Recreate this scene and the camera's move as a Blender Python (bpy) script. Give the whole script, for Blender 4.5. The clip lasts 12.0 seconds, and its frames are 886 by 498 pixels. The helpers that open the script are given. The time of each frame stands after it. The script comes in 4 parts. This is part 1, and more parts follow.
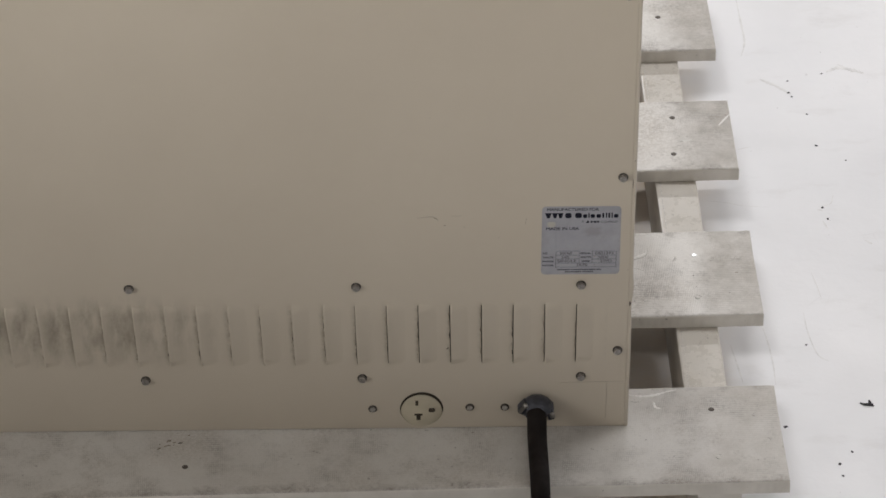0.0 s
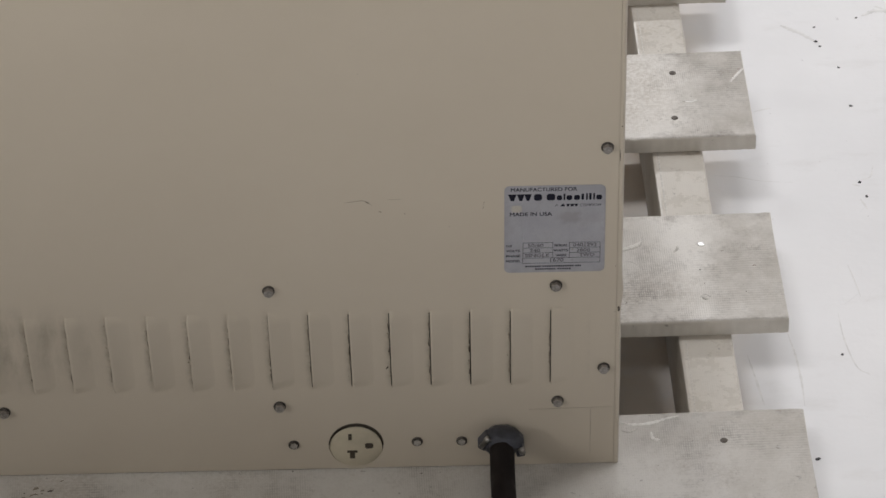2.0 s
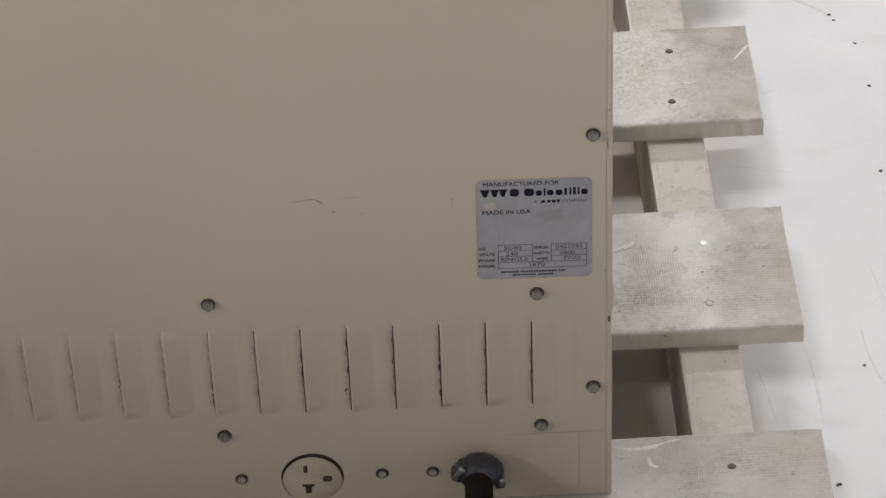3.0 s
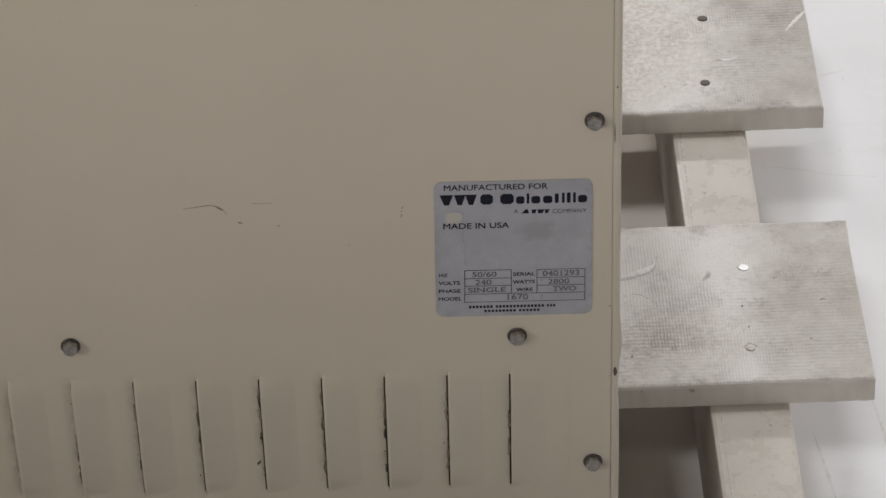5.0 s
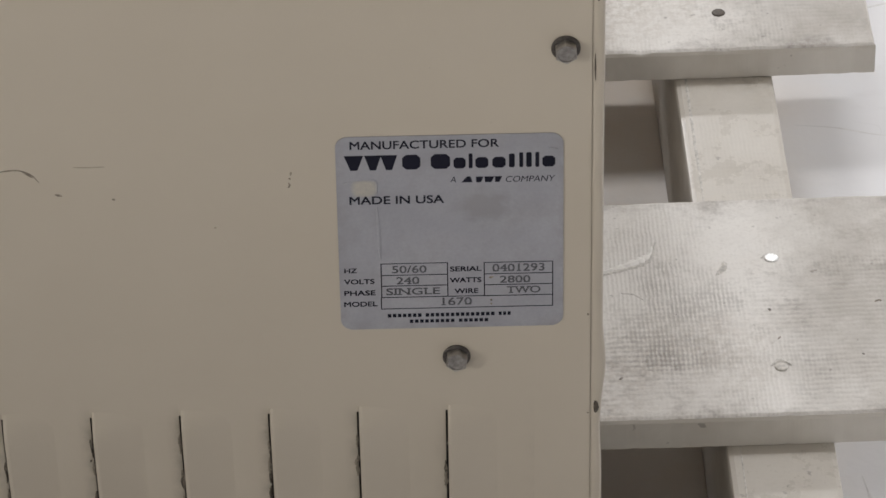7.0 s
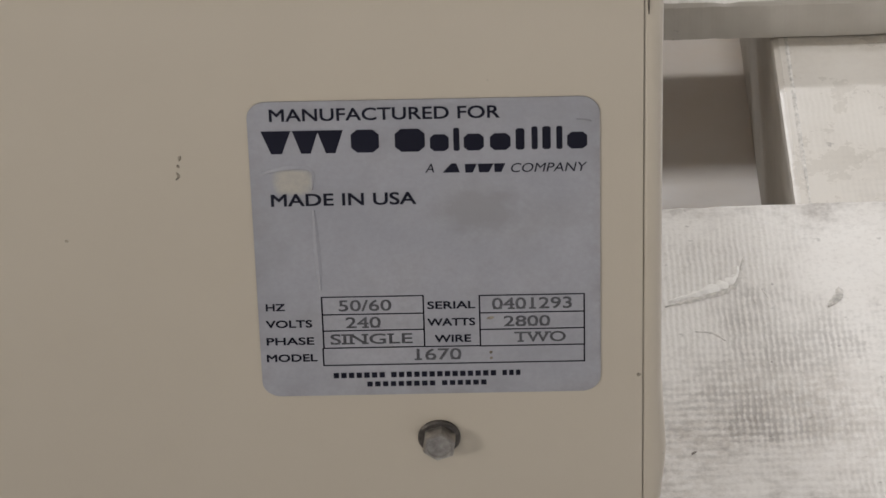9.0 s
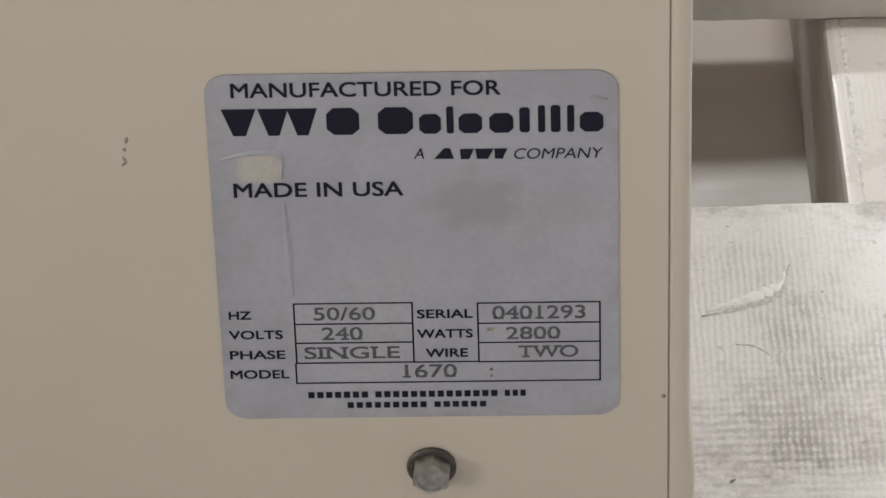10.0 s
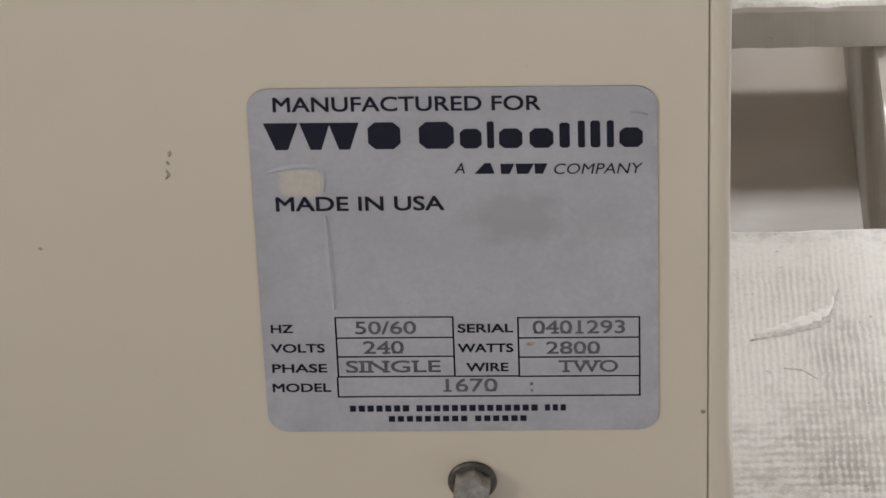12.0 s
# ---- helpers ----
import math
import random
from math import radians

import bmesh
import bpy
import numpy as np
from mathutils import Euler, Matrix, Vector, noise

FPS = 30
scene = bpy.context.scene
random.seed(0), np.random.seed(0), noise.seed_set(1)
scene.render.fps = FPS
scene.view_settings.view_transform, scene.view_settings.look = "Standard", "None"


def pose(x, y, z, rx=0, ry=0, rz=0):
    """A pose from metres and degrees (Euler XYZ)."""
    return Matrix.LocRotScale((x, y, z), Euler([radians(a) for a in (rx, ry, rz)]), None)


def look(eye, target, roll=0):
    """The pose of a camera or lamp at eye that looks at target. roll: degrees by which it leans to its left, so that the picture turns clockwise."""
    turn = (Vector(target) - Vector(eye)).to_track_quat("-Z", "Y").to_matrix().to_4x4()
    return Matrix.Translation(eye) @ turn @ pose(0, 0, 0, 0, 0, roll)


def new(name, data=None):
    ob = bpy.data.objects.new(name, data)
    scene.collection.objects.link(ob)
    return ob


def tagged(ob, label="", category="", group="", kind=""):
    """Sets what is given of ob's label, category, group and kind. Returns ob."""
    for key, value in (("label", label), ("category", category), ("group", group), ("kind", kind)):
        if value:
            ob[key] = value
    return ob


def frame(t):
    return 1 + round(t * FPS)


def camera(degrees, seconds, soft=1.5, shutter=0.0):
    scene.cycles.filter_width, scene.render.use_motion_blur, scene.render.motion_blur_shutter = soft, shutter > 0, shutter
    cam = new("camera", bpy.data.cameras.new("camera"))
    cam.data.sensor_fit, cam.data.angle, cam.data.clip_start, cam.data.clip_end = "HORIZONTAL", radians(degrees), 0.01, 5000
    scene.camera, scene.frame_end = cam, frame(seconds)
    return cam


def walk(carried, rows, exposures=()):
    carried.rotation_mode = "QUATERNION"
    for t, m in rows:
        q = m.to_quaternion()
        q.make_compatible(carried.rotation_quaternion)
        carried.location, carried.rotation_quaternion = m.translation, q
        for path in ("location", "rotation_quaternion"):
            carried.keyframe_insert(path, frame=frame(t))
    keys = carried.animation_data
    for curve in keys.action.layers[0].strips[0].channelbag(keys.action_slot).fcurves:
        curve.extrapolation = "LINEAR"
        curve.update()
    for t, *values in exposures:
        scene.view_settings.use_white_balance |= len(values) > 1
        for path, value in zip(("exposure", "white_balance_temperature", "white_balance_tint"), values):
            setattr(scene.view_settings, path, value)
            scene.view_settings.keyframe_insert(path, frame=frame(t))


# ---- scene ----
cam = camera(11.194, 12.0, soft=1.6)
# seconds, x, y, z, then Euler degrees
ROWS = [
    (0, -0.2263, -3.5504, 2.9541, 53.493, -0.248, -1.284),
    (0.5, -0.2003, -3.3448, 2.8074, 53.375, -0.050, -1.200),
    (1, -0.1799, -3.1463, 2.6677, 53.245, 0.197, -1.348),
    (1.5, -0.1626, -2.9536, 2.5300, 53.161, 0.294, -1.467),
    (2, -0.1435, -2.7676, 2.3929, 53.136, 0.381, -1.476),
    (2.5, -0.1226, -2.5891, 2.2599, 53.138, 0.684, -1.604),
    (3, -0.1040, -2.4155, 2.1330, 53.105, 1.122, -1.847),
    (5, -0.0474, -1.7685, 1.6603, 53.148, 0.884, -1.060),
    (5.5, -0.0367, -1.6263, 1.5537, 53.103, 0.862, -0.881),
    (6, -0.0301, -1.4921, 1.4521, 53.005, 0.752, -0.947),
    (6.5, -0.0229, -1.3606, 1.3553, 52.894, 0.690, -0.980),
    (7, -0.0136, -1.2373, 1.2632, 52.892, 0.799, -1.081),
    (9, 0.0168, -0.8051, 0.9424, 52.931, 1.346, -0.028),
    (9.5, 0.0249, -0.7057, 0.8671, 52.951, 1.531, 0.510),
    (10, 0.0271, -0.6898, 0.8540, 53.001, 1.488, 0.760),
    (10.5, 0.0305, -0.6915, 0.8545, 53.046, 1.567, 0.983),
    (11, 0.0344, -0.6949, 0.8539, 53.247, 1.755, 1.326),
    (11.5, 0.0346, -0.6984, 0.8533, 53.490, 1.846, 1.516),
    (12, 0.0333, -0.6979, 0.8530, 53.580, 1.799, 1.672),
]
walk(cam, [(t, pose(x, y, z, a, b, c)) for t, x, y, z, a, b, c in ROWS], exposures=[(0.0, -0.18), (3.0, -0.22), (5.0, -0.22), (7.0, -0.09), (9.0, 0.04), (9.6, 0.10), (10.2, 0.25), (12.0, 0.25)])

# ---- light ----
world = bpy.data.worlds.new("hall_air")
world.use_nodes = True
world.node_tree.nodes["Background"].inputs["Color"].default_value = (0.9, 0.95, 1.0, 1)
world.node_tree.nodes["Background"].inputs["Strength"].default_value = 0.05
scene.world = world


def area_lamp(name, eye, target, sx, sy, power, colour):
    data = bpy.data.lights.new(name, "AREA")
    data.shape, data.size, data.size_y, data.energy, data.color = "RECTANGLE", sx, sy, power, colour
    ob = new(name, data)
    ob.matrix_world = look(eye, target)
    return ob


WARM, COOL = (1.0, 0.985, 0.948), (0.97, 0.97, 1.0)
area_lamp("ceiling_tube_rear", (0.1, 2.0, 4.3), (0.1, 1.7, 0), 0.9, 0.22, 58, COOL)
area_lamp("wall_tube_far", (-0.8, 6.75, 3.3), (0.1, 0.4, 0), 0.5, 0.2, 184, COOL)
area_lamp("ceiling_tube_side", (3.2, 2.4, 4.3), (1.2, 0.9, 0), 2.2, 2.2, 128, COOL)
# added fill that brightens the rear panel; its window opening is invented
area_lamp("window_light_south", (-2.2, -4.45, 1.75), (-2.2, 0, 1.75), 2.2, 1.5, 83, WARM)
# weak fill added overhead to lift the gaps between the deck boards
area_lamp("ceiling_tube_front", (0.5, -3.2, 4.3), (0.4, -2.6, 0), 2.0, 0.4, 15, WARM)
# lamp placed by the cord fitting's shadow; the opening behind it is invented
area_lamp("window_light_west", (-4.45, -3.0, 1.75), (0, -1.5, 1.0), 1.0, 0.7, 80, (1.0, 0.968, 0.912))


# ---- materials ----
def material(name, rough=0.5, metal=0.0):
    m = bpy.data.materials.new(name)
    m.use_nodes = True
    n, l = m.node_tree.nodes, m.node_tree.links
    b = n["Principled BSDF"]
    b.inputs["Roughness"].default_value, b.inputs["Metallic"].default_value = rough, metal
    return m, n, l, b


def coords(n, l, scale=(1, 1, 1), kind="Object"):
    c, v = n.new("ShaderNodeTexCoord"), n.new("ShaderNodeMapping")
    v.inputs["Scale"].default_value = scale
    l.new(c.outputs[kind], v.inputs["Vector"])
    return v.outputs["Vector"]


def noisy(n, l, vec, scale, detail=4.0, rough=0.55):
    t = n.new("ShaderNodeTexNoise")
    t.inputs["Scale"].default_value, t.inputs["Detail"].default_value, t.inputs["Roughness"].default_value = scale, detail, rough
    l.new(vec, t.inputs["Vector"])
    return t.outputs["Fac"]


def ramp(n, l, fac, lo, hi, a=0.0, b=1.0):
    r = n.new("ShaderNodeMapRange")
    for key, value in (("From Min", lo), ("From Max", hi), ("To Min", a), ("To Max", b)):
        r.inputs[key].default_value = value
    l.new(fac, r.inputs["Value"])
    return r.outputs["Result"]


def mixed(n, l, fac, a, b):
    x = n.new("ShaderNodeMix")
    x.data_type = "RGBA"
    if isinstance(fac, float):
        x.inputs["Factor"].default_value = fac
    else:
        l.new(fac, x.inputs["Factor"])
    for value, slot in ((a, 6), (b, 7)):
        if isinstance(value, tuple):
            x.inputs[slot].default_value = (*value, 1)
        else:
            l.new(value, x.inputs[slot])
    return x.outputs[2]


def maths(n, l, op, a, b=0.0):
    x = n.new("ShaderNodeMath")
    x.operation = op
    for value, slot in ((a, 0), (b, 1)):
        if isinstance(value, (int, float)):
            x.inputs[slot].default_value = value
        else:
            l.new(value, x.inputs[slot])
    return x.outputs[0]


def bumped(n, l, b, height, strength, distance):
    x = n.new("ShaderNodeBump")
    x.inputs["Strength"].default_value, x.inputs["Distance"].default_value = strength, distance
    l.new(height, x.inputs["Height"])
    l.new(x.outputs["Normal"], b.inputs["Normal"])


def plain(name, colour, rough=0.5, metal=0.0, vary=0.12, scale=60.0, bump=0.0):
    """A paint or metal with slight cloudy variation and fine relief."""
    m, n, l, b = material(name, rough, metal)
    v = coords(n, l)
    f = noisy(n, l, v, scale)
    dark = tuple(c * (1 - vary) for c in colour)
    light = tuple(min(1, c * (1 + vary)) for c in colour)
    l.new(mixed(n, l, ramp(n, l, f, 0.3, 0.7), dark, light), b.inputs["Base Color"])
    l.new(ramp(n, l, noisy(n, l, v, scale * 0.4), 0.3, 0.7, rough * 0.8, min(1, rough * 1.2)), b.inputs["Roughness"])
    if bump:
        bumped(n, l, b, noisy(n, l, v, scale * 8), 0.3, bump)
    return m


def beige_enamel():
    """Powder-coated sheet steel: faint clouds, dust caught round the far louvres, scattered small specks."""
    m, n, l, b = material("beige_enamel", 0.42)
    v = n.new("ShaderNodeNewGeometry").outputs["Position"]
    base = mixed(n, l, ramp(n, l, noisy(n, l, v, 2.2), 0.3, 0.7), (0.486, 0.428, 0.349), (0.540, 0.480, 0.394))
    base = mixed(n, l, ramp(n, l, noisy(n, l, v, 35, 6), 0.35, 0.75, 0, 0.10), base, (0.40, 0.34, 0.26))
    s = n.new("ShaderNodeSeparateXYZ")
    l.new(v, s.inputs[0])
    # dust patch: x from -0.62 to -0.36, z from 0.19 to 0.27
    left = ramp(n, l, s.outputs["X"], -0.33, -0.45)
    low = maths(n, l, "MULTIPLY", ramp(n, l, s.outputs["Z"], 0.275, 0.245), ramp(n, l, s.outputs["Z"], 0.178, 0.215))
    q = n.new("ShaderNodeMapping")
    q.inputs["Scale"].default_value = (70, 1, 24)
    l.new(v, q.inputs["Vector"])
    streak = noisy(n, l, q.outputs["Vector"], 1.0, 5, 0.6)
    patch = maths(n, l, "MULTIPLY", maths(n, l, "MULTIPLY", left, low), ramp(n, l, streak, 0.36, 0.66))
    # dust stains beside the louvre slots, which stand 31.2 mm apart and lean
    slot = maths(n, l, "DIVIDE", s.outputs["X"], maths(n, l, "ADD", maths(n, l, "MULTIPLY", s.outputs["Z"], 0.16), 1.0 - 0.16 * 0.2227))
    turn = maths(n, l, "FRACT", maths(n, l, "MULTIPLY", maths(n, l, "ADD", slot, 0.0033), -1 / 0.0312))
    clear = maths(n, l, "MULTIPLY", ramp(n, l, turn, 0.95, 0.55, 0.25, 1.0), ramp(n, l, noisy(n, l, v, 300, 3, 0.6), 0.3, 0.6, 0.75, 1.0))
    base = mixed(n, l, maths(n, l, "MULTIPLY", maths(n, l, "MULTIPLY", patch, clear), 0.75), base, (0.17, 0.145, 0.112))
    band = maths(n, l, "MULTIPLY", ramp(n, l, s.outputs["Z"], 0.262, 0.250), ramp(n, l, s.outputs["Z"], 0.183, 0.192))
    stain = maths(n, l, "MULTIPLY", maths(n, l, "MULTIPLY", ramp(n, l, turn, 0.16, 0.0), band), ramp(n, l, noisy(n, l, v, 120, 5, 0.65), 0.36, 0.66))
    stain = maths(n, l, "MULTIPLY", stain, ramp(n, l, s.outputs["X"], 0.002, -0.06, 0.1, 0.55))
    base = mixed(n, l, stain, base, (0.17, 0.145, 0.115))
    speck = ramp(n, l, noisy(n, l, v, 240, 2, 0.5), 0.76, 0.80)
    speck = maths(n, l, "MULTIPLY", speck, ramp(n, l, noisy(n, l, v, 9), 0.5, 0.62))
    base = mixed(n, l, maths(n, l, "MULTIPLY", speck, 0.5), base, (0.10, 0.085, 0.07))
    l.new(base, b.inputs["Base Color"])
    l.new(ramp(n, l, noisy(n, l, v, 14), 0.3, 0.7, 0.36, 0.52), b.inputs["Roughness"])
    bumped(n, l, b, noisy(n, l, v, 900, 2), 0.15, 0.0002)
    return m


def worn_wood(name, light, dark, tan, grime, edge, gloss=(0.55, 0.8), bare=0.0, ridge=0.45):
    """Rough-sawn timber under worn white paint: a fine weave of saw ridges, grime in the grooves and along the arrises."""
    m, n, l, b = material(name, 0.72)
    info = n.new("ShaderNodeObjectInfo")
    shift = n.new("ShaderNodeVectorMath")
    shift.operation = "ADD"
    l.new(coords(n, l), shift.inputs[0])
    l.new(maths(n, l, "MULTIPLY", info.outputs["Random"], 7.0), shift.inputs[1])
    v = shift.outputs[0]

    def saw(direction, scale):
        w = n.new("ShaderNodeTexWave")
        w.bands_direction = direction
        for key, value in (("Scale", scale), ("Distortion", 3.0), ("Detail", 3.0), ("Detail Scale", 0.8), ("Detail Roughness", 0.7)):
            w.inputs[key].default_value = value
        l.new(v, w.inputs["Vector"])
        return w.outputs["Fac"]

    def stretched(sx, sy, sz, detail=4):
        q = n.new("ShaderNodeMapping")
        q.inputs["Scale"].default_value = (sx, sy, sz)
        l.new(v, q.inputs["Vector"])
        return noisy(n, l, q.outputs["Vector"], 1.0, detail, 0.65)

    up = n.new("ShaderNodeSeparateXYZ")
    l.new(n.new("ShaderNodeNewGeometry").outputs["True Normal"], up.inputs[0])
    upper = ramp(n, l, up.outputs["Z"], 0.4, 0.9)
    # the worn end, past the bearer: paint rubbed thin over ridges that run along the plank
    flat = n.new("ShaderNodeSeparateXYZ")
    l.new(coords(n, l), flat.inputs[0])
    end = ramp(n, l, maths(n, l, "ADD", flat.outputs["X"], ramp(n, l, noisy(n, l, v, 16, 5, 0.65), 0.3, 0.7, -0.022, 0.022)), 0.132, 0.166)
    one = maths(n, l, "MULTIPLY", maths(n, l, "MULTIPLY", saw("X", 170), stretched(230, 50, 50)), ramp(n, l, noisy(n, l, v, 13, 3), 0.44, 0.60, 0.12, 1.1))
    two = maths(n, l, "MULTIPLY", maths(n, l, "MULTIPLY", saw("Y", 100), stretched(40, 230, 50)), ramp(n, l, noisy(n, l, v, 10, 3), 0.42, 0.60, 0.15, 0.9))
    one = maths(n, l, "MULTIPLY", one, ramp(n, l, end, 0.0, 1.0, 1.0, 0.35))
    two = maths(n, l, "MULTIPLY", two, ramp(n, l, end, 0.0, 1.0, 0.7, 1.1))
    weave = maths(n, l, "MULTIPLY", maths(n, l, "ADD", one, two), upper)
    paint = mixed(n, l, ramp(n, l, noisy(n, l, v, 6, 5), 0.35, 0.65), light, dark)
    paint = mixed(n, l, maths(n, l, "MULTIPLY", maths(n, l, "MULTIPLY", ramp(n, l, noisy(n, l, v, 7, 4), 0.45, 0.62), upper), ramp(n, l, noisy(n, l, v, 330, 4, 0.7), 0.40, 0.60, 0.10, 0.75)), paint, tan)
    blotch = maths(n, l, "MULTIPLY", ramp(n, l, noisy(n, l, v, 42, 7, 0.72), 0.48, 0.64), ramp(n, l, noisy(n, l, v, 9, 3), 0.40, 0.60, 0.15, 1.0))
    blotch = maths(n, l, "MULTIPLY", blotch, ramp(n, l, noisy(n, l, v, 400, 4, 0.75), 0.42, 0.62, 0.12, 1.0))
    paint = mixed(n, l, maths(n, l, "MULTIPLY", maths(n, l, "MULTIPLY", blotch, upper), grime), paint, (0.31, 0.27, 0.225))
    rubbed = maths(n, l, "MULTIPLY", maths(n, l, "MULTIPLY", end, upper), ramp(n, l, noisy(n, l, v, 28, 6, 0.7), 0.3, 0.65, 0.35, 1.0))
    paint = mixed(n, l, maths(n, l, "MULTIPLY", rubbed, bare), paint, (0.35, 0.32, 0.28))
    paint = mixed(n, l, maths(n, l, "MULTIPLY", ramp(n, l, weave, 0.20, 0.65), grime * 0.14), paint, (0.27, 0.24, 0.21))
    grain = noisy(n, l, v, 260, 4, 0.7)
    fine = ramp(n, l, noisy(n, l, v, 620, 3, 0.7), 0.50, 0.70)
    paint = mixed(n, l, maths(n, l, "MULTIPLY", maths(n, l, "MULTIPLY", fine, upper), grime * 0.35), paint, (0.30, 0.27, 0.235))
    dirty = maths(n, l, "MULTIPLY", ramp(n, l, noisy(n, l, v, 24, 5, 0.65), 0.48, 0.70), ramp(n, l, maths(n, l, "ADD", maths(n, l, "MULTIPLY", weave, 0.5), maths(n, l, "MULTIPLY", grain, 0.85)), 0.44, 0.66))
    paint = mixed(n, l, maths(n, l, "MULTIPLY", maths(n, l, "MULTIPLY", dirty, upper), grime), paint, (0.19, 0.17, 0.15))
    g = n.new("ShaderNodeSeparateXYZ")
    l.new(coords(n, l, kind="Generated"), g.inputs[0])
    rim = maths(n, l, "ABSOLUTE", maths(n, l, "SUBTRACT", g.outputs["Y"], 0.5))
    rim = maths(n, l, "ADD", rim, ramp(n, l, noisy(n, l, v, 38, 6, 0.65), 0.2, 0.8, -0.13, 0.13))
    rim = maths(n, l, "MULTIPLY", ramp(n, l, rim, 0.44, 0.54), ramp(n, l, grain, 0.35, 0.62, 0.25, 1.0))
    paint = mixed(n, l, maths(n, l, "MULTIPLY", maths(n, l, "MULTIPLY", rim, edge), upper), paint, (0.235, 0.205, 0.18))
    side = mixed(n, l, ramp(n, l, noisy(n, l, v, 30, 5), 0.35, 0.7), (0.72, 0.685, 0.63), (0.60, 0.565, 0.51))
    paint = mixed(n, l, upper, side, paint)
    spot = maths(n, l, "MULTIPLY", ramp(n, l, noisy(n, l, v, 170, 3), 0.69, 0.74), 0.5)
    paint = mixed(n, l, spot, paint, (0.14, 0.12, 0.105))
    l.new(paint, b.inputs["Base Color"])
    sheen = ramp(n, l, noisy(n, l, v, 60, 5, 0.7), 0.35, 0.65, *gloss)
    l.new(maths(n, l, "ADD", maths(n, l, "MULTIPLY", sheen, upper), ramp(n, l, upper, 0.0, 1.0, 0.75, 0.0)), b.inputs["Roughness"])
    bumped(n, l, b, maths(n, l, "ADD", maths(n, l, "MULTIPLY", weave, -1.0), maths(n, l, "MULTIPLY", grain, 0.4)), ridge, 0.0006)
    return m


def painted_floor():
    """White epoxy-painted concrete with soft scuffs, thin scratches and dark specks."""
    m, n, l, b = material("white_painted_concrete", 0.38)
    v = coords(n, l)
    base = mixed(n, l, ramp(n, l, noisy(n, l, v, 3, 5), 0.3, 0.7), (0.74, 0.735, 0.74), (0.84, 0.83, 0.83))
    scuff = maths(n, l, "MULTIPLY", ramp(n, l, noisy(n, l, coords(n, l, (7, 16, 1)), 1.0, 6, 0.65), 0.56, 0.76), 0.30)
    base = mixed(n, l, scuff, base, (0.50, 0.47, 0.44))
    fine = n.new("ShaderNodeTexVoronoi")
    fine.feature, fine.inputs["Scale"].default_value = "DISTANCE_TO_EDGE", 7.0
    warp = n.new("ShaderNodeVectorMath")
    warp.operation = "ADD"
    l.new(v, warp.inputs[0])
    l.new(noisy(n, l, v, 5, 3), warp.inputs[1])
    l.new(warp.outputs[0], fine.inputs["Vector"])
    line = maths(n, l, "MULTIPLY", ramp(n, l, fine.outputs["Distance"], 0.006, 0.0), ramp(n, l, noisy(n, l, v, 12, 2), 0.55, 0.65))
    base = mixed(n, l, maths(n, l, "MULTIPLY", line, 0.15), base, (0.45, 0.43, 0.42))
    speck = maths(n, l, "MULTIPLY", ramp(n, l, noisy(n, l, v, 130, 2), 0.735, 0.765), ramp(n, l, noisy(n, l, v, 5), 0.52, 0.6))
    base = mixed(n, l, maths(n, l, "MULTIPLY", speck, 0.6), base, (0.14, 0.12, 0.11))
    # tan tint under the pallet: warm light bounced off the wood, painted in
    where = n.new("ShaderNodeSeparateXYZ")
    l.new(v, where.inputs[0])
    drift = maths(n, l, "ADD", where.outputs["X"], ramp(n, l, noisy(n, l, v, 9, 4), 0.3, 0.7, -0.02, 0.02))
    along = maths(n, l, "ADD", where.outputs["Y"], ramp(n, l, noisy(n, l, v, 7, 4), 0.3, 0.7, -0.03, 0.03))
    dust_or_bounce = maths(n, l, "MULTIPLY", ramp(n, l, drift, 0.19, 0.10), ramp(n, l, drift, -1.06, -0.98))
    dust_or_bounce = maths(n, l, "MULTIPLY", dust_or_bounce, maths(n, l, "MULTIPLY", ramp(n, l, along, -0.09, -0.03), ramp(n, l, along, 1.08, 0.98)))
    base = mixed(n, l, maths(n, l, "MULTIPLY", dust_or_bounce, ramp(n, l, noisy(n, l, v, 40, 5), 0.3, 0.7, 0.65, 0.95)), base, (0.76, 0.67, 0.565))
    l.new(base, b.inputs["Base Color"])
    l.new(ramp(n, l, noisy(n, l, v, 18), 0.3, 0.7, 0.28, 0.5), b.inputs["Roughness"])
    bumped(n, l, b, noisy(n, l, v, 60, 4), 0.25, 0.0015)
    return m


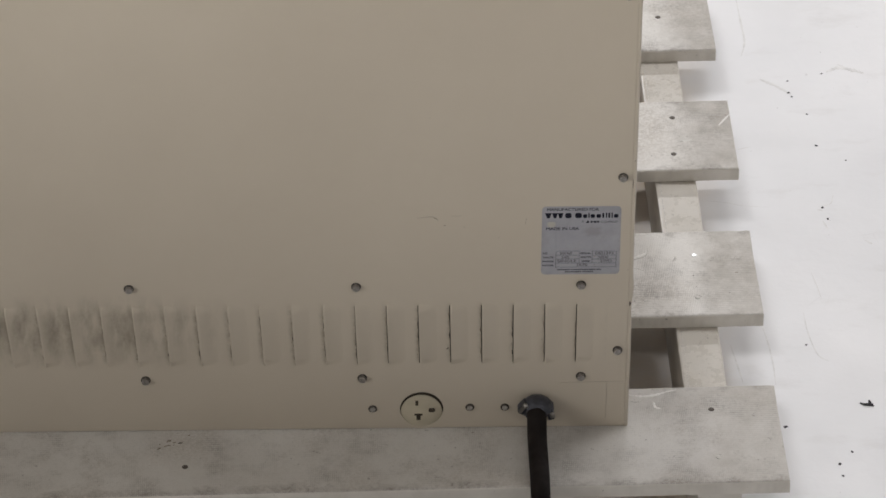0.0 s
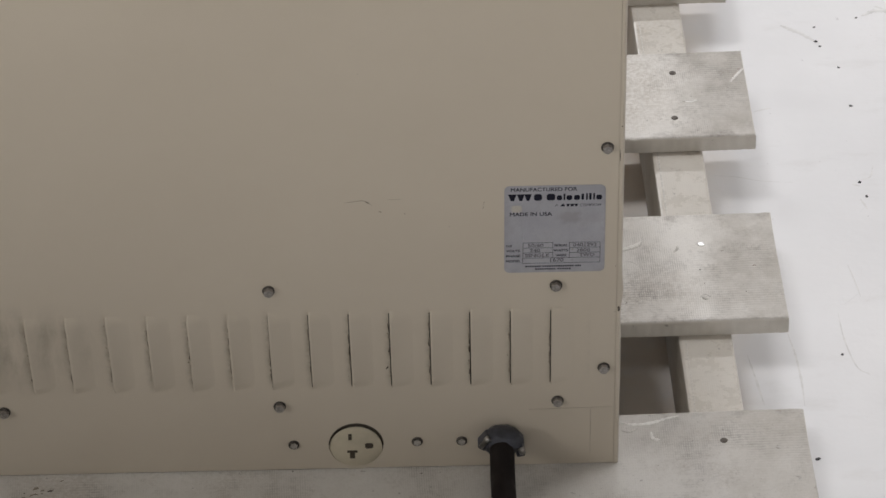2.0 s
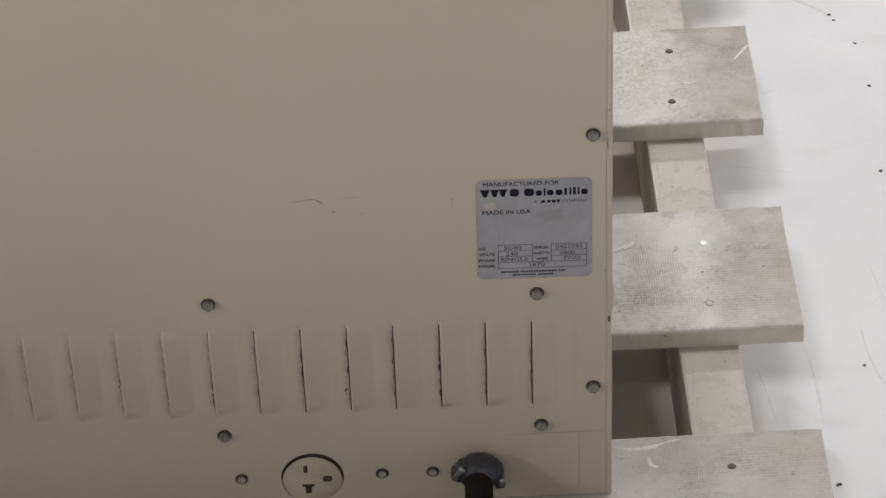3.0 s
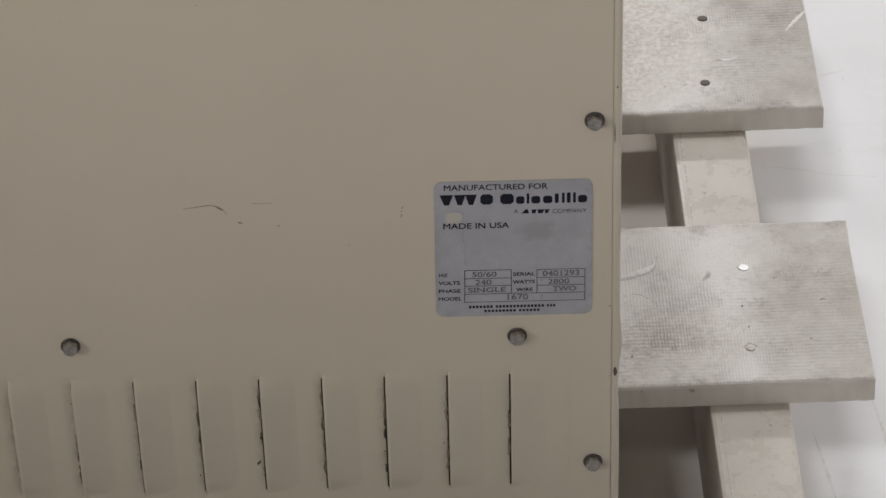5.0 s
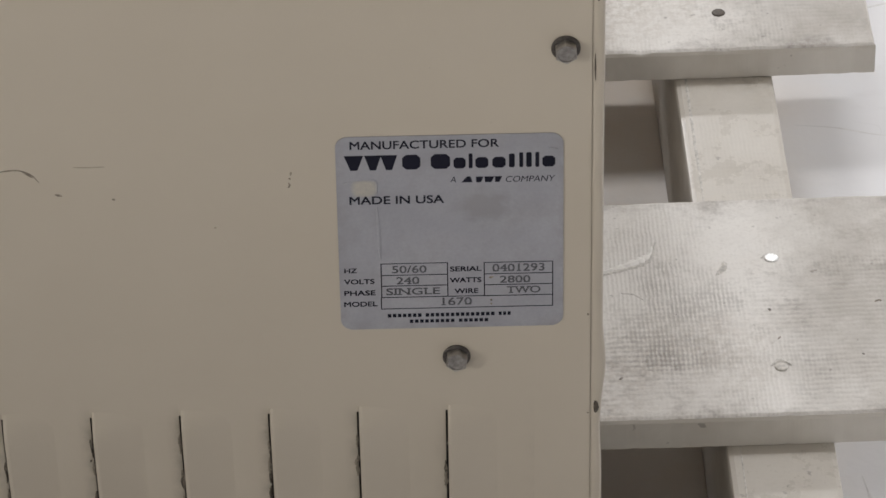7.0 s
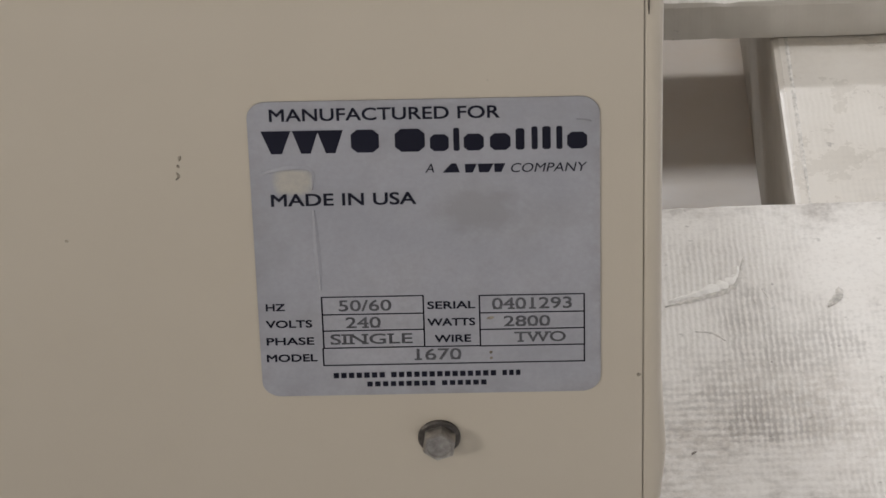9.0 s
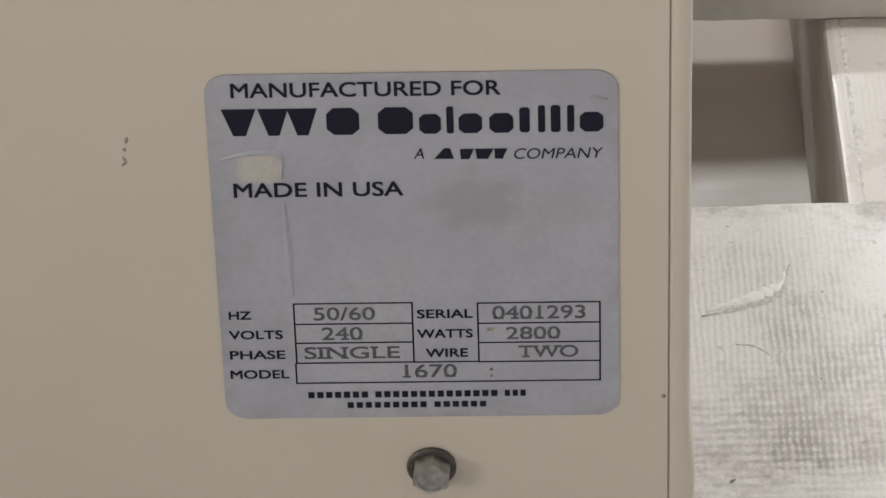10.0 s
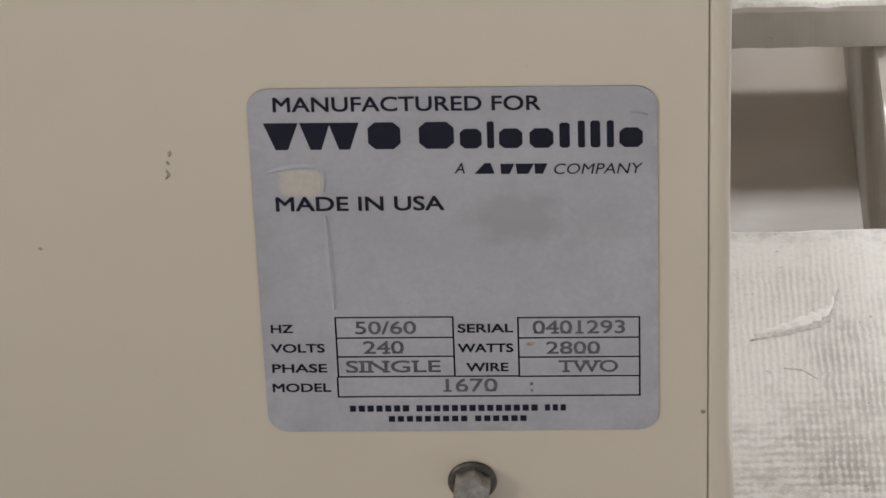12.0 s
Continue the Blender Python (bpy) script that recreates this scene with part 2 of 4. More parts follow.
def silver_film():
    """Grey metallised label film, smudged and a little yellowed where it lifts."""
    m, n, l, b = material("grey_label_film", 0.45)
    v = coords(n, l)
    base = mixed(n, l, ramp(n, l, noisy(n, l, v, 45, 4), 0.35, 0.65), (0.318, 0.318, 0.350), (0.371, 0.369, 0.402))
    s = n.new("ShaderNodeSeparateXYZ")
    l.new(v, s.inputs[0])

    def blot(x, z, rx, rz, power=2.0, ragged=0.5):
        dx = maths(n, l, "POWER", maths(n, l, "ABSOLUTE", maths(n, l, "DIVIDE", maths(n, l, "SUBTRACT", s.outputs["X"], x), rx)), power)
        dz = maths(n, l, "POWER", maths(n, l, "ABSOLUTE", maths(n, l, "DIVIDE", maths(n, l, "SUBTRACT", s.outputs["Z"], z), rz)), power)
        return ramp(n, l, maths(n, l, "ADD", maths(n, l, "ADD", dx, dz), ramp(n, l, noisy(n, l, v, 160, 4), 0.3, 0.7, -ragged, ragged)), 1.0, 0.1)

    base = mixed(n, l, maths(n, l, "MULTIPLY", blot(0.0117, 0.0106, 0.0115, 0.0085), 0.42), base, (0.20, 0.185, 0.175))
    base = mixed(n, l, maths(n, l, "MULTIPLY", blot(0.028, 0.009, 0.010, 0.006), 0.16), base, (0.20, 0.185, 0.175))
    base = mixed(n, l, maths(n, l, "MULTIPLY", blot(-0.0280, 0.0182, 0.0046, 0.0036, 4.0, 0.25), 0.8), base, (0.48, 0.44, 0.36))
    ax = maths(n, l, "ABSOLUTE", s.outputs["X"])
    az = maths(n, l, "ABSOLUTE", s.outputs["Z"])
    border = maths(n, l, "MAXIMUM", ramp(n, l, ax, 0.0335, 0.0392), ramp(n, l, az, 0.0360, 0.0412))
    wear = maths(n, l, "MULTIPLY", border, ramp(n, l, noisy(n, l, v, 110, 6, 0.7), 0.42, 0.66))
    base = mixed(n, l, maths(n, l, "MULTIPLY", wear, 0.55), base, (0.20, 0.18, 0.165))
    dust_or_bounce = maths(n, l, "MULTIPLY", ramp(n, l, noisy(n, l, v, 75, 6, 0.7), 0.50, 0.72), 0.30)
    base = mixed(n, l, dust_or_bounce, base, (0.25, 0.235, 0.22))
    base = mixed(n, l, ramp(n, l, noisy(n, l, v, 750, 4, 0.75), 0.35, 0.65, 0.0, 0.30), base, (0.27, 0.262, 0.275))
    l.new(base, b.inputs["Base Color"])
    bumped(n, l, b, noisy(n, l, v, 140, 3), 0.2, 0.0003)
    return m


ENAMEL = beige_enamel()
BOARD = worn_wood("worn_white_boards", (0.72, 0.695, 0.655), (0.625, 0.595, 0.555), (0.49, 0.445, 0.39), 0.55, 0.8, bare=0.75)
# darker copy for the front board: duller paint plus some of the oven's shade
GREYED = worn_wood("greyed_shaded_white_board", (0.645, 0.62, 0.585), (0.56, 0.535, 0.50), (0.46, 0.42, 0.37), 0.55, 0.8, bare=0.6, ridge=0.30)
BEAM = worn_wood("cream_timber", (0.61, 0.575, 0.52), (0.53, 0.495, 0.44), (0.46, 0.41, 0.34), 0.2, 0.15, gloss=(0.20, 0.45), ridge=0.10)
FLOOR = painted_floor()
FILM = silver_film()
INK = plain("dark_navy_ink", (0.012, 0.012, 0.022), 0.8)
INK.node_tree.nodes["Principled BSDF"].inputs["Specular IOR Level"].default_value = 0.15
TYPED = plain("grey_typed_ink", (0.085, 0.085, 0.095), 0.6, vary=0.35, scale=900)
ZINC = plain("dull_grey_zinc", (0.52, 0.50, 0.475), 0.34, 0.75, 0.25, 450)
STEEL = plain("dull_zinc_steel", (0.36, 0.35, 0.34), 0.34, 1.0, 0.2, 400)
BARE = plain("bare_brown_wood", (0.40, 0.335, 0.26), 0.8, 0, 0.25, 25)
RUST = plain("rusted_nail", (0.10, 0.085, 0.07), 0.7, 0.3, 0.4, 900)
DARK_STEEL = plain("tarnished_steel", (0.345, 0.325, 0.305), 0.36, 0.85, 0.3, 500)
BRIGHT = plain("bright_nail_steel", (0.82, 0.81, 0.79), 0.45, 0.7, 0.25, 1200, 0.0006)
RECESS = plain("brown_shaded_recess", (0.055, 0.045, 0.034), 0.8)
SLOT = plain("brown_dark_slot", (0.040, 0.030, 0.020), 0.8, 0, 0.3, 500)
VOID = plain("unlit_interior_black", (0.018, 0.016, 0.014), 0.8)
WASHER_DARK = plain("dark_washer_steel", (0.085, 0.075, 0.068), 0.45, 0.7, 0.4, 900)
RUBBER = plain("black_rubber", (0.010, 0.0068, 0.006), 0.8, 0, 0.3, 120, 0.0004)
GREY_CAST = plain("blue_grey_cast_fitting", (0.045, 0.047, 0.060), 0.38, 0.2, 0.25, 160, 0.0004)
RUBBER.node_tree.nodes["Principled BSDF"].inputs["Specular IOR Level"].default_value = 0.2
CREAM = plain("cream_outlet_plastic", (0.465, 0.415, 0.315), 0.42, 0, 0.08, 80)
SPECK = plain("dark_speck", (0.03, 0.028, 0.032), 0.8, 0, 0.4, 900)
SMEAR = plain("dark_grime", (0.085, 0.07, 0.055), 0.8, 0, 0.4, 700)
FAINT = plain("faint_scratch", (0.36, 0.315, 0.25), 0.6, 0, 0.3, 700)
MARK = plain("brown_scuff", (0.24, 0.205, 0.165), 0.7, 0, 0.5, 900)
SCUFF = plain("pale_floor_scuff", (0.70, 0.688, 0.675), 0.5, 0, 0.12, 120)
FLECK = plain("dark_wood_fleck", (0.17, 0.15, 0.13), 0.8, 0, 0.4, 900)
DENT = plain("grey_dented_wood", (0.54, 0.515, 0.475), 0.75, 0, 0.3, 500)
PALE = plain("bare_pale_scrape", (0.77, 0.75, 0.71), 0.6, 0, 0.1, 300)
SOFFIT = plain("grey_ceiling_paint", (0.34, 0.33, 0.32), 0.9, 0, 0.05, 3)
CHARCOAL = plain("dark_grey_screen_paint", (0.07, 0.07, 0.072), 0.7, 0, 0.08, 3)
PLASTER = plain("white_wall_paint", (0.72, 0.71, 0.69), 0.8, 0, 0.05, 3)


# ---- builders ----
def mesh_of(name, bm, mat, smooth=False):
    me = bpy.data.meshes.new(name)
    bmesh.ops.recalc_face_normals(bm, faces=bm.faces[:])
    bm.to_mesh(me)
    bm.free()
    me.materials.append(mat)
    if smooth:
        for p in me.polygons:
            p.use_smooth = True
    return me


def part(name, bm, mat, parent, label="", smooth=False):
    ob = new(name, mesh_of(name, bm, mat, smooth))
    ob.parent = parent
    return tagged(ob, label=label)


def shared(name, me, parent, m, label=""):
    ob = new(name, me)
    ob.parent, ob.matrix_basis = parent, m
    return tagged(ob, label=label)


def box(x0, x1, y0, y1, z0, z1, bevel=0.0, bm=None):
    bm = bm or bmesh.new()
    vs = bmesh.ops.create_cube(bm, size=1)["verts"]
    for v in vs:
        v.co = ((x0 + x1) / 2 + v.co.x * (x1 - x0), (y0 + y1) / 2 + v.co.y * (y1 - y0), (z0 + z1) / 2 + v.co.z * (z1 - z0))
    if bevel:
        es = list({e for v in vs for e in v.link_edges})
        bmesh.ops.bevel(bm, geom=es, offset=bevel, segments=2, profile=0.6, affect="EDGES")
    return bm


def lathe(profile, segments=32, bm=None, axis="y", origin=(0, 0, 0)):
    """Turns (radius, out) pairs round an axis; for axis y, out runs towards -y."""
    bm = bm or bmesh.new()
    rings = []
    for r, h in profile:
        ring = []
        for k in range(segments):
            a = 2 * math.pi * k / segments
            p = (r * math.cos(a), -h, r * math.sin(a)) if axis == "y" else (r * math.cos(a), r * math.sin(a), h)
            ring.append(bm.verts.new(Vector(p) + Vector(origin)))
        rings.append(ring)
    for a, b in zip(rings, rings[1:]):
        for k in range(segments):
            bm.faces.new((a[k], a[(k + 1) % segments], b[(k + 1) % segments], b[k]))
    bm.faces.new(rings[-1])
    bm.faces.new(rings[0][::-1])
    return bm


def tube(points, radii, segments=20):
    """A round tube along points."""
    bm = bmesh.new()
    rings, pts = [], [Vector(p) for p in points]
    for i, p in enumerate(pts):
        d = (pts[min(i + 1, len(pts) - 1)] - pts[max(i - 1, 0)]).normalized()
        side = d.cross(Vector((1, 0, 0.0))).normalized()
        up = side.cross(d)
        rings.append([bm.verts.new(p + radii[i] * (math.cos(2 * math.pi * k / segments) * side + math.sin(2 * math.pi * k / segments) * up)) for k in range(segments)])
    for a, b in zip(rings, rings[1:]):
        for k in range(segments):
            bm.faces.new((a[k], a[(k + 1) % segments], b[(k + 1) % segments], b[k]))
    bm.faces.new(rings[0][::-1])
    bm.faces.new(rings[-1])
    return bm


def smooth_curve(points, n=40):
    """Catmull-Rom through points."""
    ps = [Vector(p) for p in points]
    ps = [2 * ps[0] - ps[1], *ps, 2 * ps[-1] - ps[-2]]
    out, spans = [], len(ps) - 3
    for i in range(n + 1):
        u = i / n * spans
        k = min(int(u), spans - 1)
        t, (a, b, c, d) = u - k, ps[k:k + 4]
        out.append(0.5 * (2 * b + (c - a) * t + (2 * a - 5 * b + 4 * c - d) * t * t + (3 * b - a - 3 * c + d) * t ** 3))
    return out


def stroke(points, width, plane, lift):
    """A thin, uneven smear or scratch lying on the panel ('y') or on a board ('z')."""
    bm = bmesh.new()
    ps = smooth_curve([(*p, 0) for p in points], 7 * len(points))
    rows = []
    for i, p in enumerate(ps):
        d = ps[min(i + 1, len(ps) - 1)] - ps[max(i - 1, 0)]
        q = Vector((-d.y, d.x, 0)).normalized()
        w = width * (0.35 + 0.65 * math.sin(math.pi * i / (len(ps) - 1))) * (random.uniform(0.8, 1.1) if plane == "y" else random.uniform(0.5, 1.2)) / 2
        row = []
        for s in (-1, 0, 1):
            a = p + q * w * s
            h = lift * (1 if s == 0 else 0.15)
            row.append(bm.verts.new((a.x, -h, a.y) if plane == "y" else (a.x, a.y, h)))
        rows.append(row)
    for a, b in zip(rows, rows[1:]):
        for k in (0, 1):
            bm.faces.new((a[k], a[k + 1], b[k + 1], b[k]))
    return bm


def lettering(text, x, z, width, height, bold=0.0, slant=0.0, slab=0.0):
    """Built-in font as a mesh in the x-z plane, fitted to a width and a cap height."""
    cu = bpy.data.curves.new("words", "FONT")
    cu.body, cu.size, cu.shear, cu.resolution_u = text, 1.0, slant, 4
    ob = bpy.data.objects.new("words", cu)
    scene.collection.objects.link(ob)
    bpy.context.view_layer.update()
    me = bpy.data.meshes.new_from_object(ob.evaluated_get(bpy.context.evaluated_depsgraph_get()))
    bpy.data.objects.remove(ob)
    bm = bmesh.new()
    bm.from_mesh(me)
    bpy.data.meshes.remove(me)
    xs, ys = [v.co.x for v in bm.verts], [v.co.y for v in bm.verts]
    kx, ky = width / (max(xs) - min(xs)), height / 0.70
    low = min(xs)
    for v in bm.verts:
        v.co = (x + (v.co.x - low) * kx, 0, z + v.co.y * ky)
    if slab:
        ends = []
        for e in bm.edges:
            a, c = e.verts[0].co, e.verts[1].co
            if abs(a.z - c.z) < height * 0.004 and height * 0.07 < abs(a.x - c.x) < height * 0.45 and (abs(a.z - z) < height * 0.05 or abs(a.z - z - height) < height * 0.12):
                ends.append((min(a.x, c.x), max(a.x, c.x), a.z, 1 if a.z < z + height / 2 else -1))
        for x0, x1, at, up in ends:
            if up < 0 and text.isdigit():
                continue
            q = height * 0.15
            bm.faces.new([bm.verts.new((u, -0.00002, w)) for u, w in ((x0 - q, at), (x1 + q, at), (x1 + q, at + up * slab), (x0 - q, at + up * slab))])
    if bold:
        flat = bm.faces[:] + bm.edges[:] + bm.verts[:]
        for k, (dx, dz) in enumerate(((bold, 0), (0, bold), (bold, bold))):
            made = bmesh.ops.duplicate(bm, geom=flat)["geom"]
            for v in made:
                if isinstance(v, bmesh.types.BMVert):
                    v.co += Vector((dx, -0.00001 * (k + 1), dz))
    return bm


def bars(specs):
    """Plain upright bars in the x-z plane: (x, z, width, height)."""
    bm = bmesh.new()
    for x, z, w, h in specs:
        bm.faces.new([bm.verts.new(p) for p in ((x, 0, z), (x + w, 0, z), (x + w, 0, z + h), (x, 0, z + h))])
    return bm


# ---- hall ----
TOP = 0.1012         # deck of the pallet
BASE = TOP + 0.0022  # foot of the oven in its own frame
EDGE = 0.0468        # rear panel's edge at the side seam

bm = bmesh.new()
bmesh.ops.create_grid(bm, x_segments=8, y_segments=8, size=8.0)
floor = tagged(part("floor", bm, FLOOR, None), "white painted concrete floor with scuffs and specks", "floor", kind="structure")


def wall_with_opening(name, along, at, lo, hi, centre, wide):
    """A thick wall, 4.6 m high, with one opening from 1.0 to 2.5 m, added for a lamp."""
    bm = bmesh.new()
    w0, w1 = centre - wide / 2, centre + wide / 2
    for a, b, z0, z1 in ((lo, w0, 0, 4.6), (w1, hi, 0, 4.6), (w0, w1, 0, 1.0), (w0, w1, 2.5, 4.6)):
        box(*((a, b, at - 0.15, at) if along == "x" else (at - 0.15, at, a, b)), z0, z1, 0, bm)
    return tagged(part(name, bm, PLASTER, None), "plain white painted wall of the hall", "wall", kind="structure")


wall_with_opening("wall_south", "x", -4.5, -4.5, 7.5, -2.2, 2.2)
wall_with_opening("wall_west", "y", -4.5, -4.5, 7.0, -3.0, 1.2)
# added out of view: keeps light off the panel's foot and front board
tagged(part("wall_low", box(-4.5, 0.35, -1.42, -1.30, 0, 0.79, 0.005), CHARCOAL, None), "low dark grey screen, unseen, added to shade the panel's foot", "wall", kind="structure")
tagged(part("wall_north", box(-4.65, 7.65, 7.0, 7.15, 0, 4.6), PLASTER, None), "plain white painted wall of the hall", "wall", kind="structure")
tagged(part("wall_east", box(7.5, 7.65, -4.65, 7.0, 0, 4.6), PLASTER, None), "plain white painted wall of the hall", "wall", kind="structure")
tagged(part("ceiling", box(-4.65, 7.65, -4.65, 7.15, 4.6, 4.75), SOFFIT, None), "plain grey ceiling of the hall", "ceiling", kind="structure")


# ---- pallet ----
def warp(x, y, seed):
    return 0.0008 * noise.noise((x * 3, y * 3, seed))


def board_mesh(x0, x1, y0, y1, thick, seed):
    """A sawn plank with worn edges, slightly uneven ends and a little warp."""
    xs = [x0 + (0.04 - x0) * i / 26 for i in range(26)] + [0.04 + (x1 - 0.04) * i / 110 for i in range(111)]
    nx, ny = len(xs) - 1, 8
    bm = bmesh.new()
    r = 0.0022
    prof = [(0, -thick), (0, -r), (r * 0.3, -r * 0.3), (r, 0)]
    ring_y = [(y0 + d, h) for d, h in prof] + [(y0 + (y1 - y0) * k / ny, 0) for k in range(1, ny)] + [(y1 - d, h) for d, h in reversed(prof)]
    cols = []
    for i in range(nx + 1):
        x = xs[i]
        wob = [0.0009 * noise.noise((x * 9, seed, k)) + 0.0005 * noise.noise((x * 160, seed, k)) for k in (0, 5)]
        nick = [0.0011 * max(0.0, noise.noise((x * 75, seed, k)) - 0.12) for k in (7, 9)]
        col = []
        for j, (y, h) in enumerate(ring_y):
            k = (y - y0) / (y1 - y0)
            xx = x
            if i in (0, nx):
                xx += (1 if i else -1) * (0.0009 * noise.noise((y * 45, seed, 3)) - (0.0012 if h == 0 else 0))
            col.append(bm.verts.new((xx, y + wob[0] * (1 - k) + wob[1] * k, h + warp(x, y, seed) - (nick[0] if j in (2, 3) else nick[1] if j in (len(ring_y) - 3, len(ring_y) - 4) else 0))))
        cols.append(col)
    for a, b in zip(cols, cols[1:]):
        for j in range(len(a) - 1):
            bm.faces.new((a[j], b[j], b[j + 1], a[j + 1]))
        bm.faces.new((a[-1], b[-1], b[0], a[0]))
    bm.faces.new(cols[0])
    bm.faces.new(cols[-1][::-1])
    for f in bm.faces:
        f.material_index = 1 if all(v.co.z < -thick * 0.8 for v in f.verts) else 0
    return bm


pallet = tagged(new("pallet"), "worn white-painted wooden pallet standing on the floor", "pallet")
pallet.rotation_euler = (0, 0, radians(1.2))   # stands a little askew under the oven
THICK = 0.0150
BOARDS = [(-0.0935, 0.0609, 0.2066), (0.1790, 0.3280, 0.2076), (0.4400, 0.5720, 0.2068), (0.6720, 0.8060, 0.2032), (0.912, 1.047, 0.201)]
deck = []
for i, (y0, y1, right) in enumerate(BOARDS):
    ob = part("deck_board", board_mesh(-1.02, right, y0, y1, THICK, 11 + i), BOARD if i else GREYED, pallet, "rough-sawn board with worn white paint and grime" if i else "front board, its white paint greyer, with some shade painted in")
    ob.location = (0, 0, TOP)
    ob.data.materials.append(BARE)
    deck.append(ob)
for x in (0.1160, -0.43, -0.985):
    beam = part("stringer", box(x, x + 0.0446, -0.085, 1.03, 0.0, TOP - THICK - 0.0004, 0.0025), BEAM, pallet, "cream timber beam under the deck boards")
    crack = part("crack", stroke([(x + 0.0052, 0.07), (x + 0.0058, 0.25), (x + 0.0050, 0.40), (x + 0.0054, 0.60), (x + 0.0049, 0.70)], 0.0012, "z", 0.0002), DENT, beam)
    crack.location = (0, 0, TOP - THICK - 0.0004)


def nail(board, x, y, mat, r=0.0026, label=""):
    bm = lathe([(r * 1.2, -0.004), (r * 1.2, 0.0001), (r * 1.05, 0.0005), (r * 0.85, 0.0006), (r * 0.3, 0.00055)], 16, axis="z")
    ob = part("nail", bm, mat, board, label, True)
    ob.location = (x, y, warp(x, y, 11 + deck.index(board)))


nail(deck[0], 0.1385, 0.0229, RUST, label="dark sunken nail head")
nail(deck[0], 0.1385, -0.0537, DENT, 0.0022)
nail(deck[0], -0.3937, -0.0493, RUST)
nail(deck[0], -0.4128, 0.0427, RUST)
nail(deck[1], 0.1442, 0.2845, BRIGHT, label="bright worn nail head")
nail(deck[1], 0.1412, 0.2103, DENT, 0.0023)
nail(deck[2], 0.1424, 0.5394, RUST)
nail(deck[2], 0.1382, 0.4701, RUST)
nail(deck[3], 0.1430, 0.7410, RUST)
SCRAPES = [
    # grey stroke beside the pale ridge: its soft shadow, drawn as colour
    (deck[1], [(0.0705, 0.2758), (0.0835, 0.2803), (0.0923, 0.2853), (0.0961, 0.2988)], 0.0026, DENT),
    (deck[1], [(0.0720, 0.2785), (0.0845, 0.2838), (0.0925, 0.2890), (0.0940, 0.2950)], 0.0042, PALE),
    (deck[1], [(0.0790, 0.2633), (0.0842, 0.2623), (0.0880, 0.2583)], 0.0012, DENT),
    (deck[1], [(0.1200, 0.2738), (0.1235, 0.2788), (0.1240, 0.2828)], 0.0035, DENT),
    (deck[1], [(0.1397, 0.2846), (0.1430, 0.2868), (0.1463, 0.2846)], 0.0016, DENT),
    (deck[1], [(0.1370, 0.2113), (0.1413, 0.2148), (0.1457, 0.2113)], 0.0026, DENT),
    (deck[1], [(0.1395, 0.2488), (0.1407, 0.2493)], 0.0022, FLECK),
    (deck[1], [(0.1415, 0.2288), (0.1430, 0.2308)], 0.0011, MARK),
    (deck[0], [(0.0556, 0.0494), (0.0685, 0.0461), (0.0825, 0.0478), (0.0946, 0.0526), (0.1047, 0.0554)], 0.0036, PALE),
    (deck[1], [(0.0742, 0.2055), (0.0749, 0.2065), (0.0757, 0.2069)], 0.0012, FLECK),
    (deck[1], [(0.1005, 0.2477), (0.1011, 0.2477)], 0.0007, FLECK),
    (deck[1], [(0.1006, 0.2836), (0.1015, 0.2810), (0.1022, 0.2787)], 0.0008, DENT),
    (deck[1], [(0.1754, 0.2176), (0.1764, 0.2167)], 0.001, FLECK),
    (deck[1], [(0.1844, 0.2518), (0.1864, 0.2531), (0.1874, 0.2521)], 0.0014, MARK),
    (deck[1], [(0.1385, 0.2258), (0.1400, 0.2275)], 0.0012, DENT),
    (deck[0], [(0.0573, 0.0388), (0.0643, 0.0372), (0.0704, 0.0406)], 0.003, DENT),
    (deck[0], [(0.0808, 0.0364), (0.0821, 0.0283), (0.0881, 0.0257)], 0.0036, PALE),
    (deck[0], [(-0.4216, -0.0211), (-0.4181, -0.0177)], 0.0028, MARK),
    (deck[0], [(-0.4150, -0.0173), (-0.4110, -0.0148), (-0.4080, -0.0154)], 0.0022, MARK),
    (deck[0], [(-0.4064, -0.0109), (-0.4029, -0.0100)], 0.0020, MARK),
    (deck[0], [(-0.4009, -0.0121), (-0.3959, -0.0107)], 0.0030, FLECK),
    (deck[0], [(-0.3912, -0.0003), (-0.3882, 0.0012)], 0.0022, MARK),
    (deck[0], [(-0.4124, -0.0098), (-0.4093, -0.0074), (-0.4074, -0.0079)], 0.0034, MARK),
    (deck[0], [(-0.4195, -0.0134), (-0.4180, -0.0130)], 0.0018, FLECK),
    (deck[0], [(-0.4055, -0.0145), (-0.4040, -0.0140)], 0.0016, FLECK),
    (deck[0], [(-0.2071, 0.0019), (-0.2065, 0.0029)], 0.0018, FLECK),
    (deck[0], [(-0.1062, -0.0057), (-0.1037, -0.0053)], 0.0014, FLECK),
    (deck[2], [(0.2059, 0.5433), (0.1991, 0.5333), (0.1922, 0.5223)], 0.0035, PALE),
    (deck[2], [(0.1469, 0.4943), (0.1548, 0.4933), (0.1609, 0.4963)], 0.003, PALE),
]
for board, pts, w, mat in SCRAPES:
    bm = stroke(pts, w, "z", min(0.0005, w * 0.16))
    for v in bm.verts:
        v.co.z += warp(v.co.x, v.co.y, 11 + deck.index(board)) + 0.00006
    part("scrape", bm, mat, board)


# ---- laboratory oven, seen from its back ----
oven = tagged(new("laboratory_oven"), "beige enamelled steel laboratory oven, louvred back in view, on a pallet", "oven")
oven.location = (0.0007, 0, TOP - BASE)
LEFT, HIGH = -0.93, 1.45
SLITS = [-0.0033 - 0.0312 * i for i in range(29)]
BAND = (0.1860, 0.2594)
